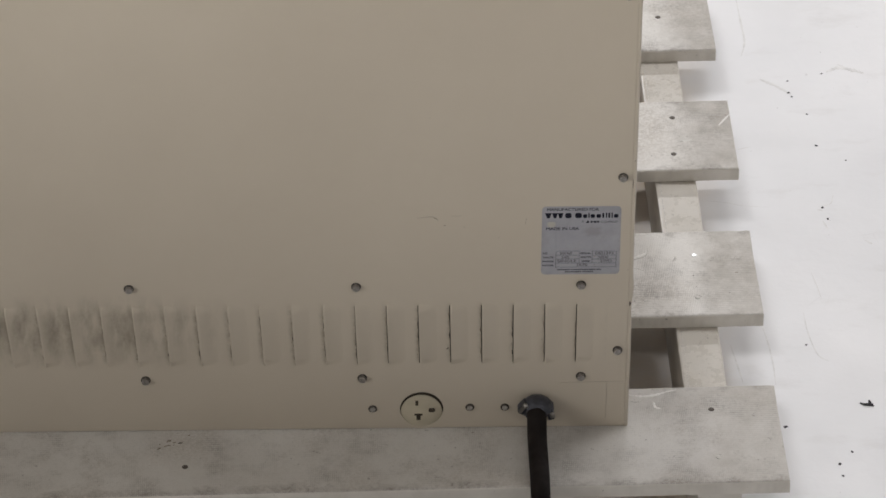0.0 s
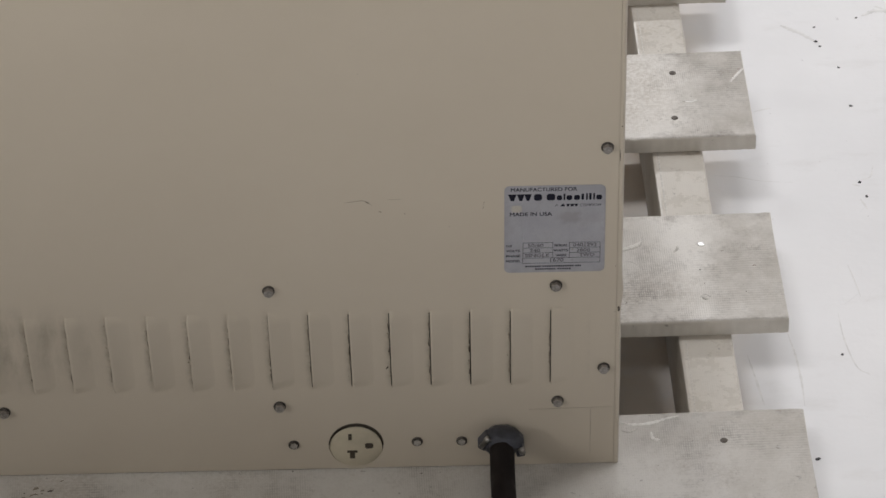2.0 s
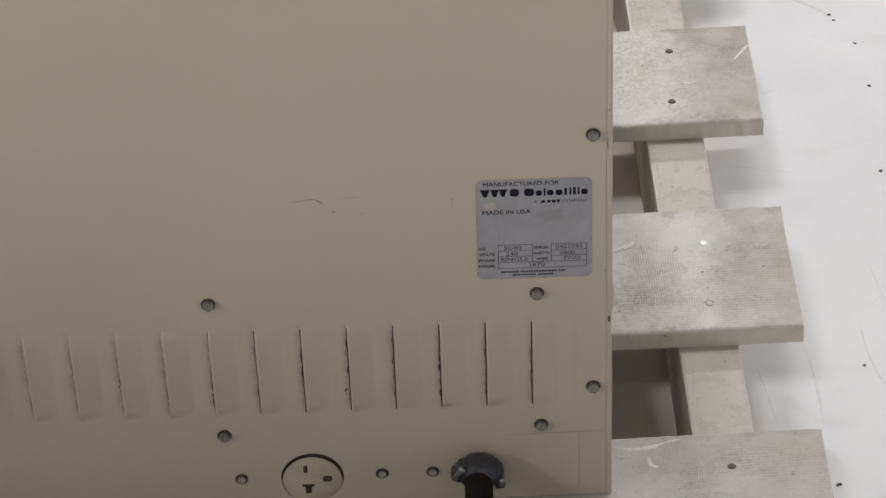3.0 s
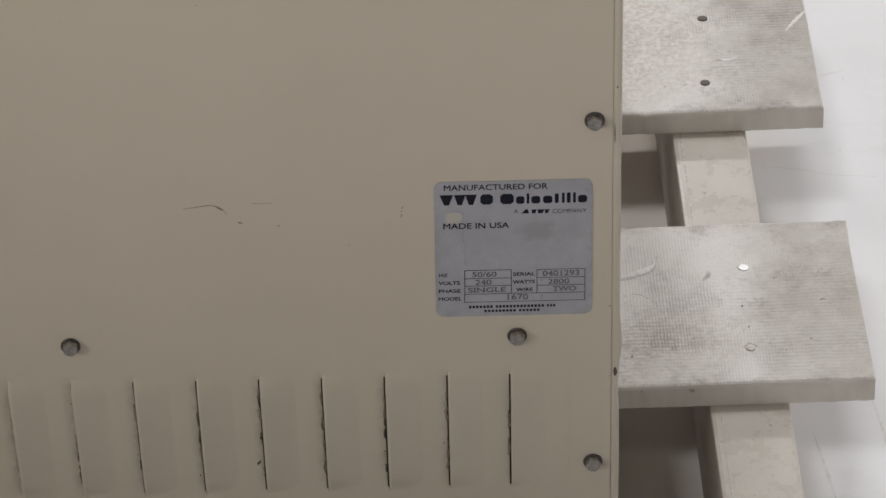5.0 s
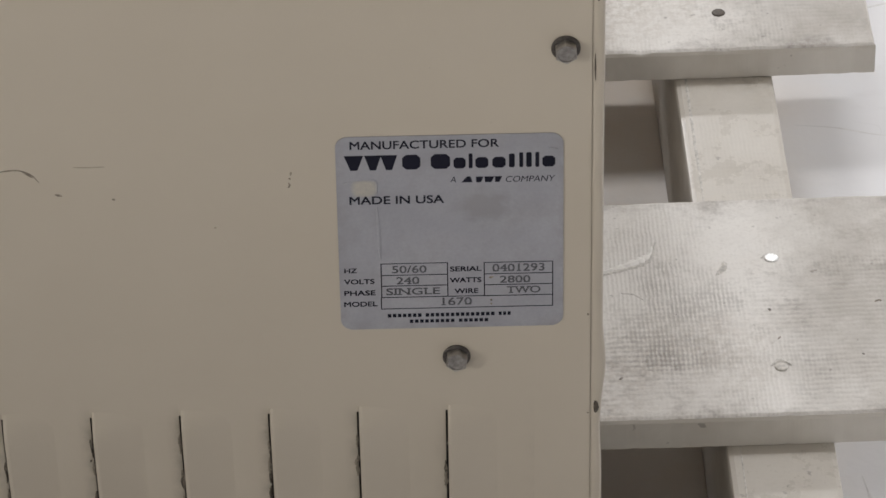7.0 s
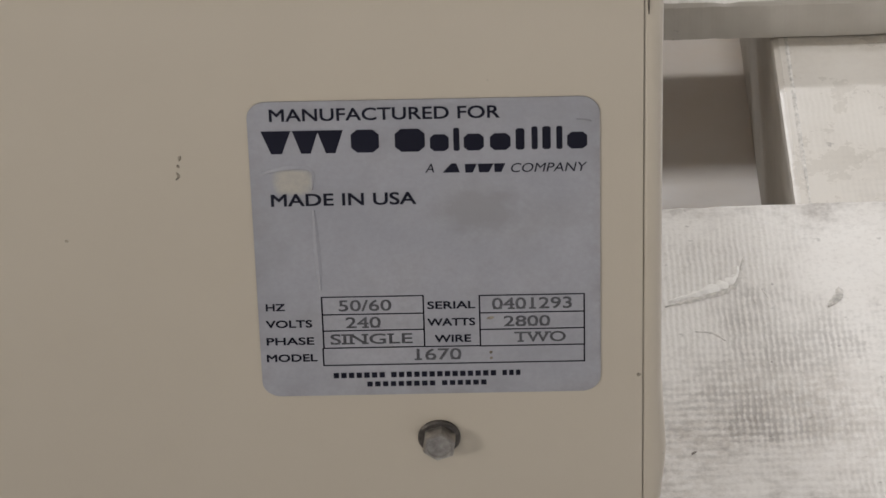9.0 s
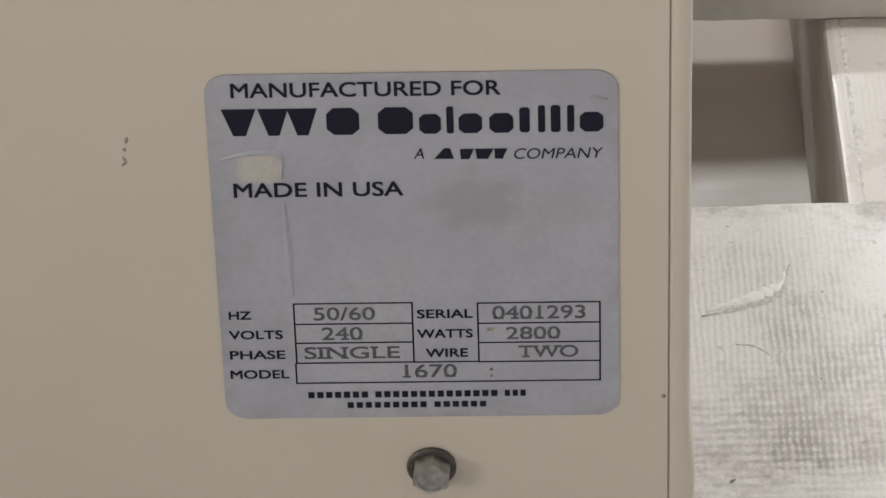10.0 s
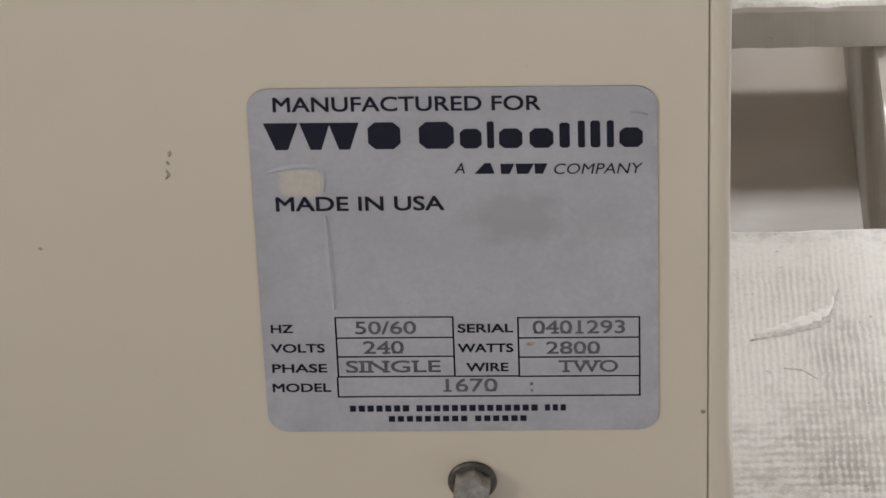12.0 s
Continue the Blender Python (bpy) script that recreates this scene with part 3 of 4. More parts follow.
OUTLET = (-0.1566, 0.1278, 0.0218)


def lean(x):
    """The pressed row fans out slightly away from the side seam."""
    return 0.16 * min(0.0, x)


def slit_gap(x):
    return max(0.00005, min(0.0008, 0.0008 * (x + 0.275) / 0.10))


def panel_mesh():
    """Sheet with real slots behind the louvres and a round hole for the outlet."""
    bm = bmesh.new()
    t = 0.0012
    ox, oz, orad = OUTLET
    half = 0.0220

    def quad(x0, x1, z0, z1, hole=False):
        bm.faces.new([bm.verts.new(p) for p in ((x0, 0, z0), (x1, 0, z0), (x1, 0, z1), (x0, 0, z1))])

    z_low = BASE + 0.0008
    # below the louvres, with the outlet's cell
    zc = (max(z_low, oz - half), oz + half)
    quad(LEFT, ox - half, z_low, BAND[0])
    quad(ox + half, EDGE, z_low, BAND[0])
    quad(ox - half, ox + half, zc[1], BAND[0])
    quad(ox - half, ox + half, z_low, zc[0])
    n = 48
    ring = [(ox + orad * math.cos(2 * math.pi * k / n), max(z_low + 0.0004, oz + orad * math.sin(2 * math.pi * k / n))) for k in range(n)]
    rim = []
    for x, z in ring:
        dx, dz = x - ox, z - oz
        s = half / max(abs(dx), abs(dz))
        rim.append((ox + dx * s, max(z_low, oz + dz * s)))
    for k in range(n):
        a, b = k, (k + 1) % n
        bm.faces.new([bm.verts.new((x, 0, z)) for x, z in (ring[a], rim[a], rim[b], ring[b])])
        bm.faces.new([bm.verts.new((x, y, z)) for (x, z), y in ((ring[a], 0), (ring[b], 0), (ring[b], 0.007), (ring[a], 0.007))])
    # louvre band: every slot leans with its louvre
    mid, tall = sum(BAND) / 2, BAND[1] - BAND[0]

    def slanted(xa, ka, xb, kb, z0, z1):
        bm.faces.new([bm.verts.new(p) for p in ((xa + ka * (mid - z0), 0, z0), (xb + kb * (mid - z0), 0, z0), (xb + kb * (mid - z1), 0, z1), (xa + ka * (mid - z1), 0, z1))])

    xs, ks = EDGE, 0.0
    for s in SLITS:
        k = -lean(s)
        a, b = s - slit_gap(s), s + 0.007
        slanted(b, k, xs, ks, *BAND)
        slanted(a, k, b, k, BAND[0], BAND[0] + 0.001)
        slanted(a, k, b, k, BAND[1] - 0.001, BAND[1])
        for x in (a, b):
            bm.faces.new([bm.verts.new(p) for p in ((x + k * (mid - BAND[0]), 0, BAND[0]), (x + k * (mid - BAND[0]), t, BAND[0]), (x + k * (mid - BAND[1]), t, BAND[1]), (x + k * (mid - BAND[1]), 0, BAND[1]))])
        xs, ks = a, k
    slanted(LEFT, 0.0, xs, ks, *BAND)
    quad(LEFT, EDGE, BAND[1], HIGH)
    bmesh.ops.remove_doubles(bm, verts=bm.verts[:], dist=1e-6)
    return bm


panel = part("rear_panel", panel_mesh(), ENAMEL, oven, "beige enamelled sheet steel with a row of louvres")
part("cabinet_body", box(LEFT - 0.004, EDGE + 0.0008, 0.026, 0.64, BASE, HIGH, 0.003), ENAMEL, oven)
# near-black sheet added behind the slots, standing for the unlit inside
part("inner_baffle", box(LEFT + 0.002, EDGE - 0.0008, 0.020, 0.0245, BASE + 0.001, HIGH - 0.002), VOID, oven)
part("side_panel", box(LEFT - 0.0055, LEFT - 0.0005, 0.0, 0.642, BASE + 0.0004, HIGH, 0.001), ENAMEL, oven)
part("top_cover", box(LEFT - 0.004, EDGE + 0.004, 0.0, 0.642, HIGH, HIGH + 0.003, 0.001), ENAMEL, oven)


def side_sheet():
    """Folded side wrapper whose edge is a little dented."""
    bm = bmesh.new()
    zs = [BASE + 0.0006 + (HIGH - BASE) * i / 240 for i in range(241)]
    rows = []
    for z in zs:
        out = EDGE + 0.0043 + 0.0013 * math.exp(-((z - 0.277) / 0.011) ** 2) - 0.0006 * math.exp(-((z - 0.248) / 0.010) ** 2) + 0.0003 * noise.noise((z * 18, 0, 0))
        lip = 0.0002 * noise.noise((z * 30, 4, 0))
        prof = [(EDGE - 0.0010, 0.0006), (EDGE + 0.00014 + lip * 0.5, 0.0006), (EDGE + 0.0005 + lip, 0.0000), (EDGE + 0.0010 + lip, -0.0002), (out - 0.0012, -0.0003), (out - 0.0003, 0.0004), (out, 0.0016), (out, 0.03), (EDGE + 0.0045, 0.12), (EDGE + 0.0045, 0.642)]
        rows.append([bm.verts.new((x, y, z)) for x, y in prof])
    for a, b in zip(rows, rows[1:]):
        for k in range(len(a) - 1):
            bm.faces.new((a[k], a[k + 1], b[k + 1], b[k]))
    return bm


part("side_panel", side_sheet(), ENAMEL, oven, "beige folded side sheet with a dented edge", True)


def louvre_mesh():
    """Pressed hood: sharp lip on one side, falling smoothly back into the sheet on the others."""
    bm = bmesh.new()
    wide, tall, rise = 0.021, BAND[1] - BAND[0] + 0.004, 0.0034
    nu, nv = 14, 30
    rows = []
    for j in range(nv + 1):
        z = -tall / 2 + tall * j / nv
        e = min(1.0, (tall / 2 - abs(z)) / 0.010)
        end = e * e * (3 - 2 * e)
        row = []
        for i in range(nu + 1):
            u = i / nu
            fall = (1 - u) ** 2 * (1 + 0.6 * u)
            row.append(bm.verts.new((wide * u, 0.00016 - rise * fall * end, z)))
        rows.append(row)
    for a, b in zip(rows, rows[1:]):
        for k in range(nu):
            bm.faces.new((a[k], a[k + 1], b[k + 1], b[k]))
    lip = [(bm.verts.new((r[0].co.x, min(0.0004, r[0].co.y + 0.0009), r[0].co.z)), r[0]) for r in rows]
    for (a, b), (c, d) in zip(lip, lip[1:]):
        bm.faces.new((a, b, d, c))
    return bm


louvre = mesh_of("louvre", louvre_mesh(), ENAMEL, True)
for s in SLITS:
    shared("louvre", louvre, panel, pose(s, 0, sum(BAND) / 2, 0, math.degrees(lean(s)), 0))


def screw_mesh(r=0.0049, across=0.0035, proud=0.0043, seg=40):
    """Hex-head sheet screw with a pressed washer face and a dished top."""
    bm = lathe([(r, 0.0), (r, 0.0005), (r * 0.93, 0.0009), (r * 0.80, 0.0011), (r * 0.6, 0.0011)], seg)
    rings = []
    for k, h in ((1.0, 0.0008), (1.0, proud - 0.0006), (0.93, proud)):
        rings.append([bm.verts.new((across * 1.1547 * k * math.cos(math.radians(30 + 60 * i)), -h, across * 1.1547 * k * math.sin(math.radians(30 + 60 * i)))) for i in range(6)])
    for a, b in zip(rings, rings[1:]):
        for i in range(6):
            bm.faces.new((a[i], a[(i + 1) % 6], b[(i + 1) % 6], b[i]))
    dish = [[bm.verts.new((q * math.cos(2 * math.pi * i / 24), -h, q * math.sin(2 * math.pi * i / 24))) for i in range(24)] for q, h in ((across * 0.84, proud), (across * 0.78, proud - 0.0004))]
    top = rings[-1]
    for i in range(6):
        for j in range(4):
            k = i * 4 + j + 2
            bm.faces.new((dish[0][k % 24], dish[0][(k + 1) % 24], top[i if j < 2 else (i + 1) % 6]))
        bm.faces.new((dish[0][(i * 4 + 4) % 24], top[i], top[(i + 1) % 6]))
    for i in range(24):
        bm.faces.new((dish[0][i], dish[0][(i + 1) % 24], dish[1][(i + 1) % 24], dish[1][i]))
    bm.faces.new(dish[1])
    return bm


ROW_A, ROW_B = 0.2826, 0.1685


def dark_rim(me, inner):
    """Darker steel on the washer face round the hexagon."""
    me.materials.append(WASHER_DARK)
    for p in me.polygons:
        if math.hypot(p.center.x, p.center.z) > inner and p.center.y > -0.0016:
            p.material_index = 1
    return me


screw = dark_rim(mesh_of("screw", screw_mesh(), DARK_STEEL), 0.0030)
for x, z in ((0.0001, ROW_A), (-0.2214, ROW_A), (-0.4445, ROW_A), (-0.667, ROW_A), (-0.889, ROW_A), (0.0023, ROW_B), (-0.2159, ROW_B), (-0.4318, ROW_B), (-0.648, ROW_B), (0.0380, 0.4122), (0.0381, 0.2007), (0.0379, 0.622), (0.0379, 0.833)):
    shared("screw", screw, panel, pose(x, -0.0001, z, 0, random.uniform(0, 60), 0))
small = dark_rim(mesh_of("small_screw", screw_mesh(0.0044, 0.0027, 0.0022), ZINC), 0.0025)
for x, z in ((-0.2058, 0.1292), (-0.1083, 0.1300), (-0.0732, 0.1298)):
    shared("screw", small, panel, pose(x, -0.0001, z, 0, random.uniform(0, 60), 0), "small zinc screw")

# marks on the sheet: smears, scratches, a scribed outline
for pts, w, mat in (
    ([(-0.1615, 0.3650), (-0.155, 0.3660), (-0.1478, 0.3668), (-0.143, 0.3648), (-0.1405, 0.3615)], 0.0006, MARK),
    ([(-0.1462, 0.3666), (-0.1425, 0.3636)], 0.0010, MARK),
    ([(-0.1355, 0.3563), (-0.133, 0.3556)], 0.0011, MARK),
    ([(-0.1162, 0.3538), (-0.1150, 0.3535)], 0.0010, MARK),
    ([(-0.1285, 0.3675), (-0.123, 0.3673), (-0.118, 0.3675)], 0.0006, FAINT),
    ([(-0.0550, 0.3637), (-0.0553, 0.3622)], 0.0008, MARK),
    ([(-0.0558, 0.3612), (-0.0554, 0.3604)], 0.0008, MARK),
    ([(-0.0561, 0.3592), (-0.0556, 0.3580), (-0.0563, 0.3570)], 0.0007, MARK),
    ([(-0.082, 0.3410), (-0.0812, 0.3405)], 0.0009, FAINT),
    ([(0.0461, 0.3002), (0.0459, 0.2992)], 0.0011, MARK),
    ([(0.0462, 0.2560), (0.0461, 0.2553)], 0.0009, MARK),
    ([(-0.020, 0.1600), (0.015, 0.1607), (0.045, 0.1612)], 0.0004, FAINT),
    ([(0.0284, 0.1605), (0.0285, 0.140), (0.0284, 0.112)], 0.0005, FAINT),
):
    part("scratch", stroke(pts, w, "y", 0.00025), mat, panel)
for pts, w in (([(0.0487, 0.2615), (0.0490, 0.2584), (0.0488, 0.2560)], 0.0020), ([(0.0488, 0.4308), (0.0489, 0.4322)], 0.0008), ([(0.0478, 0.4100), (0.0478, 0.4040), (0.0479, 0.3990)], 0.0006)):
    ob = part("smudge", stroke(pts, w, "y", 0.0002), SMEAR, panel)
    ob.location = (0, -0.0004, 0)
# grime caught along the louvre lips
rnd = random.Random(5)
for s in SLITS[:21]:
    def at(z, off):
        return s - lean(s) * (sum(BAND) / 2 - z) - slit_gap(s) - off

    for k in range(rnd.randint(5, 9)):
        z, run = rnd.uniform(BAND[0] + 0.006, BAND[1] - 0.016), rnd.uniform(0.003, 0.010)
        pts = [(at(z + run * q, abs(rnd.gauss(0.0001, 0.00025))), z + run * q) for q in (0, 0.35, 0.7, 1)]
        part("grime", stroke(pts, rnd.uniform(0.0006, 0.0016), "y", 0.00018), rnd.choice((MARK, MARK, SMEAR)), panel)
    for k in range(rnd.randint(1, 3)):
        z = rnd.uniform(BAND[0] + 0.006, BAND[1] - 0.008)
        x = at(z, rnd.uniform(-0.0004, 0.0022))
        part("dirt_fleck", stroke([(x, z), (x + rnd.uniform(-0.0006, 0.0006), z + rnd.uniform(0.0006, 0.0015))], rnd.uniform(0.0005, 0.0010), "y", 0.0005), rnd.choice((SMEAR, MARK)), panel)
part("dirt_fleck", stroke([(-0.1318, 0.2035), (-0.1302, 0.2062)], 0.0016, "y", 0.0004), SMEAR, panel)


# ---- power outlet and cord ----
ox, oz, orad = OUTLET
outlet = part("power_outlet", lathe([(0.006, -0.0028), (orad - 0.0012, -0.0024), (orad - 0.0007, -0.0016), (orad - 0.0013, -0.0010), (0.004, -0.0010)], 48, origin=(-0.0004, 0, -0.0043)), CREAM, oven, "round cream power outlet recessed in the panel", True)
outlet.location = (ox, 0, oz)
outlet.rotation_euler = (radians(-2.2), 0, 0)   # its top leans back into the hole
# slots are solid blocks, the darkness of a hole put into their colour
for name, pieces in (("neutral_slot", [(-0.0062, -0.0034, 0.0040, 0.0100)]), ("live_slot", [(0.0070, 0.0135, -0.0038, 0.0000), (0.0080, 0.0125, -0.0045, 0.0006)]), ("ground_slot", [(-0.0072, 0.0010, -0.0085, -0.0062), (-0.0052, -0.0010, -0.0140, -0.0062)])):
    bm = bmesh.new()
    for k, (x0, x1, z0, z1) in enumerate(pieces):
        box(x0, x1, 0.00085 - 0.0001 * k, 0.009 + 0.001 * k, z0, z1, 0, bm)
    part(name, bm, SLOT, outlet)
# ring whose brown-black colour stands for the shade round the outlet
part("recess_ring", lathe([(orad + 0.0015, -0.0030), (orad - 0.0060, -0.0060)], 40), RECESS, outlet).location = (0, 0, 0)

CX, CZ = -0.0415, 0.1300
fitting = part("cable_fitting", lathe([(0.0160, 0.0), (0.0160, 0.0022), (0.0152, 0.0034), (0.0140, 0.0040), (0.0130, 0.008)], 10), GREY_CAST, oven, "blue-grey cast elbow fitting for the cord", True)
fitting.location = (CX, 0, CZ)


def elbow_body():
    """Squat domed elbow with flattened facets over the cord's mouth."""
    bm = bmesh.new()
    bmesh.ops.create_uvsphere(bm, u_segments=12, v_segments=8, radius=0.0165, matrix=Matrix.Rotation(radians(15), 4, "Z"))
    for v in bm.verts:
        x, y, z = v.co
        v.co = (x * 1.0, -0.0105 + y * 0.80, z * 0.60 + 0.0095)
    es = [e for e in bm.edges if e.calc_length() > 0.002]
    bmesh.ops.bevel(bm, geom=es, offset=0.0006, segments=2, profile=0.5, affect="EDGES")
    return bm


elbow = part("elbow", elbow_body(), GREY_CAST, fitting)
elbow.rotation_euler = (0, radians(9), 0)
for sx, sz, tilt in ((-1, 0.0120, 37), (1, 0.0050, -12)):
    ear = part("clamp_ear", box(-0.0034, 0.0034, -0.0062, 0.0062, -0.0060, 0.0060, 0.0014), GREY_CAST, fitting)
    ear.matrix_basis = pose(sx * 0.0135, -0.0125, sz - 0.002, 0, tilt, 0)
bolt = part("clamp_screw", lathe([(0.0020, 0.0), (0.0021, 0.0080), (0.0029, 0.0082), (0.0029, 0.0106), (0.0024, 0.0112), (0.0009, 0.0113)], 16, axis="z"), STEEL, fitting, "slanted zinc clamp screw", True)
bolt.matrix_basis = pose(-0.0172, -0.0180, 0.0075, 0, 37, 0)
bolt = part("clamp_screw", lathe([(0.0026, 0.0), (0.0026, 0.0052), (0.0021, 0.0060), (0.0009, 0.0061)], 16, axis="z"), DARK_STEEL, fitting, "", True)
bolt.matrix_basis = pose(0.0158, -0.0185, 0.0010, 0, -12, 0)

path = smooth_curve([(CX - 0.0005, -0.010, CZ + 0.0060), (CX - 0.0005, -0.023, CZ + 0.0040), (CX - 0.0005, -0.042, CZ - 0.0085), (CX, -0.070, CZ - 0.0142), (CX + 0.0002, -0.096, CZ - 0.0155), (CX + 0.0004, -0.117, CZ - 0.030), (CX + 0.0006, -0.128, CZ - 0.072), (CX + 0.001, -0.145, 0.0150), (CX + 0.003, -0.200, 0.0100), (CX + 0.03, -0.36, 0.0100), (CX + 0.16, -0.55, 0.0100)], 130)
cord = part("power_cord", tube(path, [0.0098] * len(path)), RUBBER, oven, "thick black rubber power cord", True)


# ---- rating label ----
plate = part("rating_label", bmesh.new(), FILM, oven, "grey metallised rating label, smudged, with a lifted corner")
LX, LZ = -0.0009, 0.3355


def label_mesh(w=0.0752, h=0.0798, r=0.0042, n=8, dx=0.0004, dz=-0.0006):
    bm = bmesh.new()
    rim = []
    for cx, cz, a0 in ((w / 2 - r, h / 2 - r, 0), (-w / 2 + r, h / 2 - r, 90), (-w / 2 + r, -h / 2 + r, 180), (w / 2 - r, -h / 2 + r, 270)):
        for k in range(n + 1):
            a = math.radians(a0 + 90 * k / n)
            rim.append((cx + dx + r * math.cos(a), cz + dz + r * math.sin(a)))
    front = [bm.verts.new((x, -0.00022, z)) for x, z in rim]
    back = [bm.verts.new((x, 0, z)) for x, z in rim]
    bm.faces.new(front)
    for k in range(len(rim)):
        bm.faces.new((front[k], front[(k + 1) % len(rim)], back[(k + 1) % len(rim)], back[k]))
    return bm


bm = label_mesh()
bmesh.ops.recalc_face_normals(bm, faces=bm.faces[:])
bm.to_mesh(plate.data)
bm.free()
plate.location = (LX - 0.0008, -0.0001, LZ + 0.0017)
plate.scale = (1.026, 1, 1.031)


def print_on(name, bm, mat, label=""):
    ob = part(name, bm, mat, plate, label)
    ob.location = (0, -0.00030, 0)


MM = 0.001
for words, x, z, w, h, mat, bold, slant in (
    ("MANUFACTURED FOR", -32.4, 34.25, 49.0, 3.2, INK, 0.012, 0), ("A", 0.5, 20.2, 1.9, 2.4, INK, 0, 0.2), ("COMPANY", 18.9, 19.9, 16.4, 2.4, INK, 0, 0.2),
    ("MADE IN USA", -33.0, 11.9, 31.2, 3.2, INK, 0.015, 0),
    ("HZ", -35.5, -16.5, 4.1, 1.9, INK, 0.012, 0), ("VOLTS", -35.7, -21.2, 10.1, 2.0, INK, 0.012, 0), ("PHASE", -35.75, -26.0, 10.4, 2.0, INK, 0.012, 0), ("MODEL", -35.9, -30.7, 11.1, 2.0, INK, 0.012, 0),
    ("SERIAL", 0.0, -16.7, 10.4, 2.0, INK, 0.012, 0), ("WATTS", -0.1, -21.4, 10.4, 2.0, INK, 0.012, 0), ("WIRE", 1.4, -26.0, 7.9, 2.0, INK, 0.012, 0),
    ("50/60", -19.5, -16.9, 11.5, 3.0, TYPED, 0.011, 0), ("240", -18.1, -21.6, 7.6, 3.0, TYPED, 0.011, 0), ("SINGLE", -21.6, -26.1, 18.0, 2.8, TYPED, 0.011, 0),
    ("0401293", 14.2, -17.1, 17.4, 3.1, TYPED, 0.011, 0), ("2800", 16.7, -21.9, 10.1, 2.9, TYPED, 0.011, 0), ("TWO", 19.0, -26.3, 11.2, 2.8, TYPED, 0.011, 0), ("1670", -2.7, -30.85, 9.8, 3.1, TYPED, 0.011, 0),
):
    print_on("lettering", lettering(words, x * MM, z * MM, w * MM, h * MM, bold * 0.011, slant, 0.00032 if mat is TYPED and words.isalnum() else 0.0), mat)

# trade name and maker's lines stand as plain shapes in their ink
def wedge(x, z, w, h, foot, lean=0.0):
    """A flat four-sided block: its top is w wide, its foot a share of that; lean slants it."""
    cut = w * (1 - foot) / 2
    bm = bmesh.new()
    bm.faces.new([bm.verts.new((a * MM, 0, b * MM)) for a, b in ((x + cut, z), (x + w - cut, z), (x + w + lean, z + h), (x + lean, z + h))])
    return bm


def pill(x, z, w, h):
    """A flat block with clipped corners."""
    c = min(w, h) * 0.22
    bm = bmesh.new()
    bm.faces.new([bm.verts.new((a * MM, 0, b * MM)) for a, b in ((x + c, z), (x + w - c, z), (x + w, z + c), (x + w, z + h - c), (x + w - c, z + h), (x + c, z + h), (x, z + h - c), (x, z + c))])
    return bm


for x, w, foot in ((-34.4, 6.4, 0.36), (-27.7, 5.6, 0.36), (-22.4, 5.6, 0.36)):
    print_on("trade_name_bar", wedge(x, 25.8, w, 6.0, foot), INK)
for x, w, h in ((-15.2, 6.0, 6.0), (-5.8, 6.4, 6.0), (1.7, 4.0, 4.4), (6.7, 1.3, 6.0), (8.9, 4.3, 4.4), (14.5, 4.4, 4.4), (20.0, 1.9, 5.6), (23.4, 1.3, 6.0), (25.7, 1.8, 6.0), (28.7, 1.3, 6.0), (31.0, 4.3, 4.4)):
    print_on("trade_name_bar", pill(x, 25.8, w, h), INK)
for x, w in ((8.6, 2.6), (11.4, 3.4), (14.9, 2.4)):
    print_on("small_name_bar", wedge(x, 20.0, w, 2.3, 0.6, 0.4), INK)
bm = bmesh.new()
bm.faces.new([bm.verts.new((x * MM, 0, z * MM)) for x, z in ((4.2, 20.1), (7.9, 20.1), (7.2, 22.5), (6.1, 22.5))])
print_on("emblem", bm, INK)


def word_bars(x, z, h, widths, gap=0.9, word=2.0):
    out = []
    for group in widths:
        for w in group:
            out.append((x * MM, z * MM, w * MM, h * MM))
            x += w + gap
        x += word - gap
    return out


for spec in word_bars(-21.3, -35.6, 1.5, [[1.2] * 7, [1.2] * 14, [1.0] * 3], 0.5, 1.4):
    print_on("maker_bar", bars([spec]), INK)
for spec in word_bars(-13.9, -38.1, 1.4, [[1.2] * 9, [1.2] * 6], 0.54, 1.5):
    print_on("town_bar", bars([spec]), INK)
LINE = 0.32
grid = []
for x0, x1, zs in ((-23.3, -0.7, (-13.1, -17.95, -22.45, -27.25)), (11.3, 34.6, (-13.4, -18.2, -22.8, -27.4))):
    grid += [(x0 * MM, z * MM, (x1 - x0) * MM, LINE * MM) for z in zs]
    grid += [(x0 * MM, zs[-1] * MM, LINE * MM, (zs[0] - zs[-1]) * MM), ((x1 - LINE) * MM, zs[-1] * MM, LINE * MM, (zs[0] - zs[-1]) * MM)]
grid += [(-0.7 * MM, -27.3 * MM, 12.0 * MM, LINE * MM), (-23.5 * MM, -32.1 * MM, 58.1 * MM, LINE * MM), (-23.5 * MM, -32.1 * MM, LINE * MM, 5.0 * MM), (34.25 * MM, -32.1 * MM, LINE * MM, 5.0 * MM)]
for line in grid:
    print_on("table_line", bars([line]), INK)
for pts, w in (([(13.0, -19.6), (14.6, -19.3)], 0.9), ([(13.8, -28.6), (13.7, -29.4)], 0.8), ([(13.9, -30.2), (13.7, -31.0)], 0.7)):
    ob = part("ink_fleck", stroke([(a * MM, b * MM) for a, b in pts], w * MM, "y", 0.0001), MARK, plate)
    ob.location = (0, -0.00030, 0)
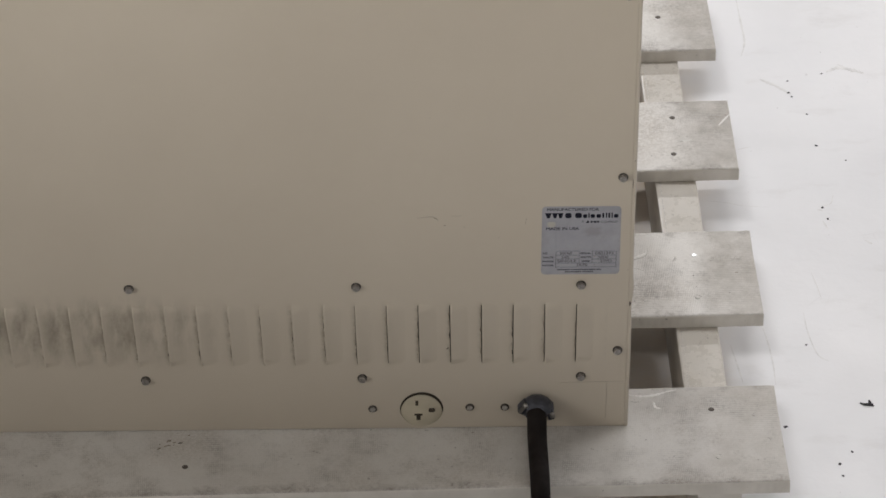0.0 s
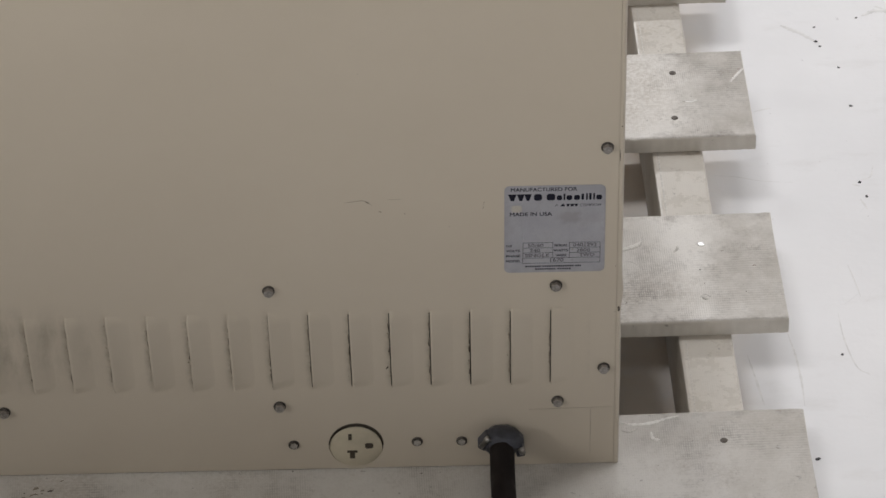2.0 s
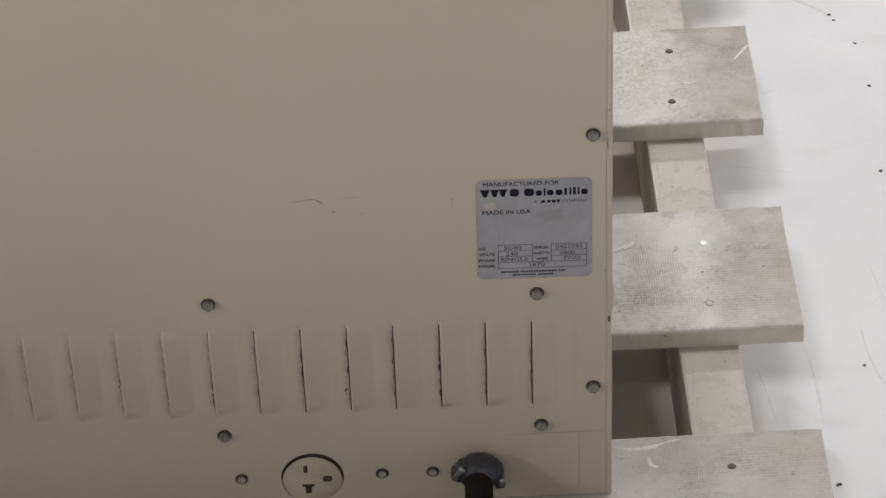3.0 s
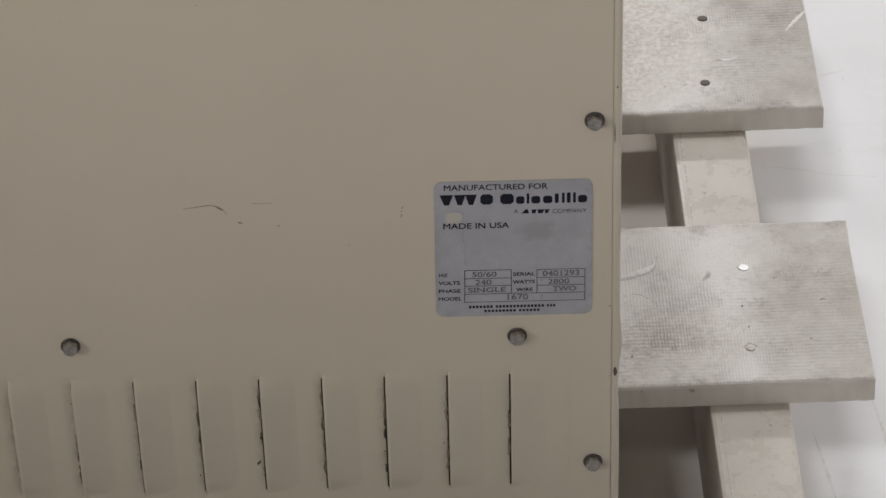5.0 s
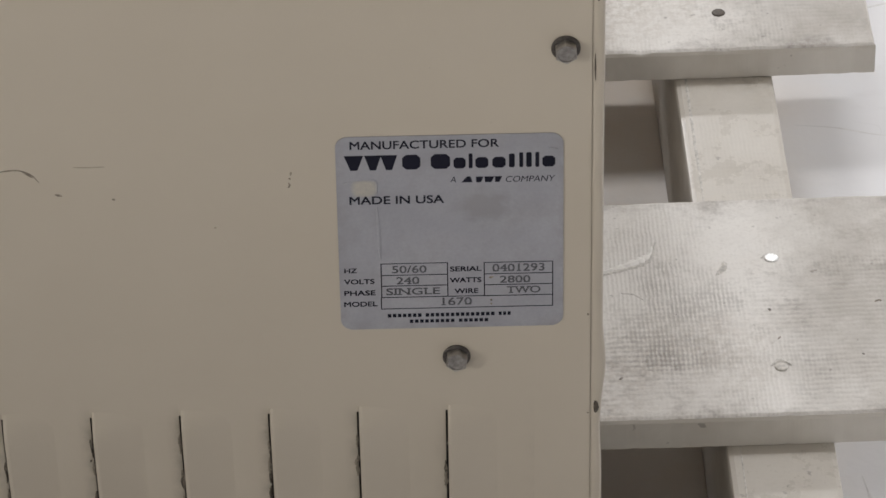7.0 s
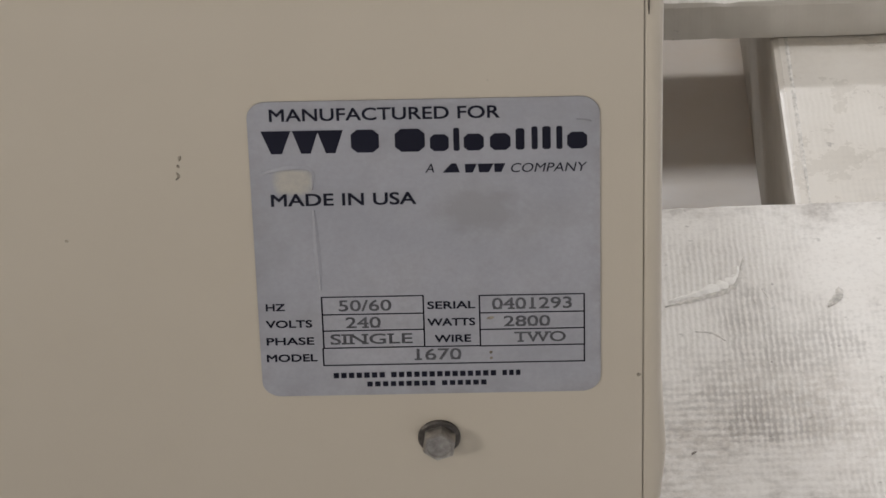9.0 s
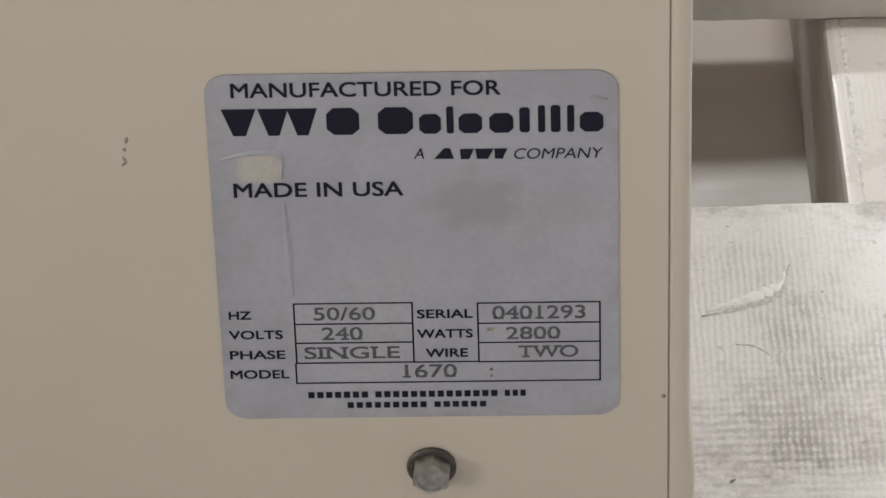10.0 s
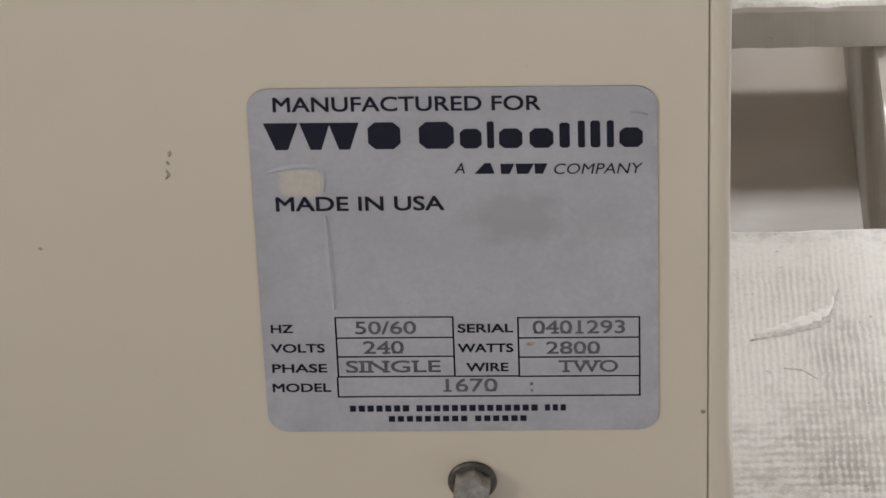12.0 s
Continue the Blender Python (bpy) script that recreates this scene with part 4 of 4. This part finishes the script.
for pts, w in (([(-35, 20.6), (-30, 21.8), (-25.6, 21.9), (-23.9, 20.4), (-24.0, 16.2)], 1.6), ([(-23.9, 10.8), (-23.7, 5), (-23.4, -5), (-23.2, -11)], 1.5), ([(36.2, 33.0), (33.0, 33.6)], 0.6)):
    ob = part("wrinkle", stroke([(a * MM, b * MM) for a, b in pts], w * MM, "y", 0.00035), FILM, plate)
    ob.location = (0, -0.00022, 0)


# ---- scuffs and debris on the floor ----
for pts, w, mat in (
    ([(0.235, 0.931), (0.237, 0.877), (0.238, 0.841), (0.232, 0.811)], 0.0030, SCUFF),
    ([(0.250, 0.764), (0.258, 0.757), (0.267, 0.750), (0.274, 0.741)], 0.0055, SCUFF),
    ([(0.267, 0.752), (0.279, 0.737), (0.284, 0.732)], 0.0040, SCUFF),
    ([(0.328, 0.777), (0.344, 0.786), (0.360, 0.780), (0.372, 0.774)], 0.0080, SCUFF),
    ([(0.342, 0.793), (0.349, 0.789)], 0.0040, SCUFF),
    ([(0.277, 0.388), (0.281, 0.364), (0.284, 0.341)], 0.0014, SCUFF),
    ([(0.213, 0.623), (0.221, 0.626), (0.230, 0.629)], 0.0018, SCUFF),
    ([(0.170, 0.525), (0.190, 0.522), (0.212, 0.515), (0.240, 0.512)], 0.0012, SCUFF),
    ([(0.216, 0.291), (0.220, 0.261), (0.222, 0.225), (0.222, 0.192)], 0.0022, SCUFF),
    ([(0.262, 0.319), (0.264, 0.281), (0.271, 0.244), (0.281, 0.233)], 0.0018, SCUFF),
    ([(0.298, 0.485), (0.303, 0.469)], 0.0022, SCUFF),
    ([(0.293, 0.507), (0.300, 0.504)], 0.0028, SCUFF),
    ([(0.341, 0.449), (0.349, 0.441)], 0.0035, SCUFF),
    ([(0.300, 0.513), (0.310, 0.518), (0.314, 0.534)], 0.0018, SCUFF),
    ([(0.179, 0.263), (0.184, 0.226), (0.188, 0.194)], 0.0024, SCUFF),
):
    part("scuff", stroke(pts, w, "z", w * 0.03), mat, floor)


def chip(x, y, r, flat=0.35, seed=0):
    rnd = random.Random(seed)
    bm = bmesh.new()
    bmesh.ops.create_icosphere(bm, subdivisions=2, radius=r)
    for v in bm.verts:
        k = rnd.uniform(0.65, 1.25)
        v.co = (v.co.x * k * 1.3, v.co.y * k, max(-0.1 * r, v.co.z * flat * k))
    lowest = min(v.co.z for v in bm.verts)
    ob = part("debris_chip", bm, SPECK, None)
    ob.matrix_basis = pose(x, y, -lowest, 0, 0, rnd.uniform(0, 180))
    tagged(ob, "small dark chip of dirt lying on the white floor", "debris", "dirt chips on the floor")


def flake(x, y):
    """A torn dark flake: a curled tail, a body and an upright tab."""
    rnd = random.Random(3)
    bm = bmesh.new()
    for cx, cy, rx, ry, h, turn in ((-0.0052, 0.0012, 0.0030, 0.0013, 0.0010, -28), (-0.0012, -0.0004, 0.0040, 0.0016, 0.0016, -12), (0.0032, -0.0010, 0.0036, 0.0021, 0.0022, 8), (0.0030, 0.0024, 0.0011, 0.0030, 0.0034, 18), (0.0056, -0.0022, 0.0020, 0.0012, 0.0010, -35)):
        m = pose(cx, cy, h * 0.5, 0, 0, turn) @ Matrix.Diagonal((rx, ry, h * 0.5, 1))
        for v in bmesh.ops.create_icosphere(bm, subdivisions=2, radius=1.0, matrix=m)["verts"]:
            v.co += Vector((rnd.uniform(-1, 1), rnd.uniform(-1, 1), 0)) * 0.0003
    low = min(v.co.z for v in bm.verts)
    ob = part("debris_flake", bm, SPECK, None)
    ob.location = (x, y, -low)
    tagged(ob, "torn dark flake of dirt lying on the white floor", "debris")


flake(0.3150, 0.1575)
chip(0.2262, 0.1215, 0.0019, seed=1)
chip(0.2773, 0.0594, 0.0017, seed=2)
chip(0.2921, 0.0794, 0.0013, seed=3)
chip(0.2789, 0.0402, 0.0013, seed=4)
chip(0.2602, 0.2609, 0.0012, seed=5)
chip(0.3035, 0.6293, 0.0015, seed=6)
chip(0.2983, 0.6920, 0.0013, seed=7)
chip(0.3345, 0.6002, 0.0010, seed=8)
chip(0.2808, 0.7354, 0.0015, seed=9)
chip(0.2840, 0.7274, 0.0012, seed=10)
chip(0.2999, 0.5099, 0.0015, seed=11)
chip(0.3041, 0.4886, 0.0014, seed=12)
chip(0.2816, 0.7595, 0.0011, seed=13)
chip(0.3228, 0.7739, 0.0011, seed=14)
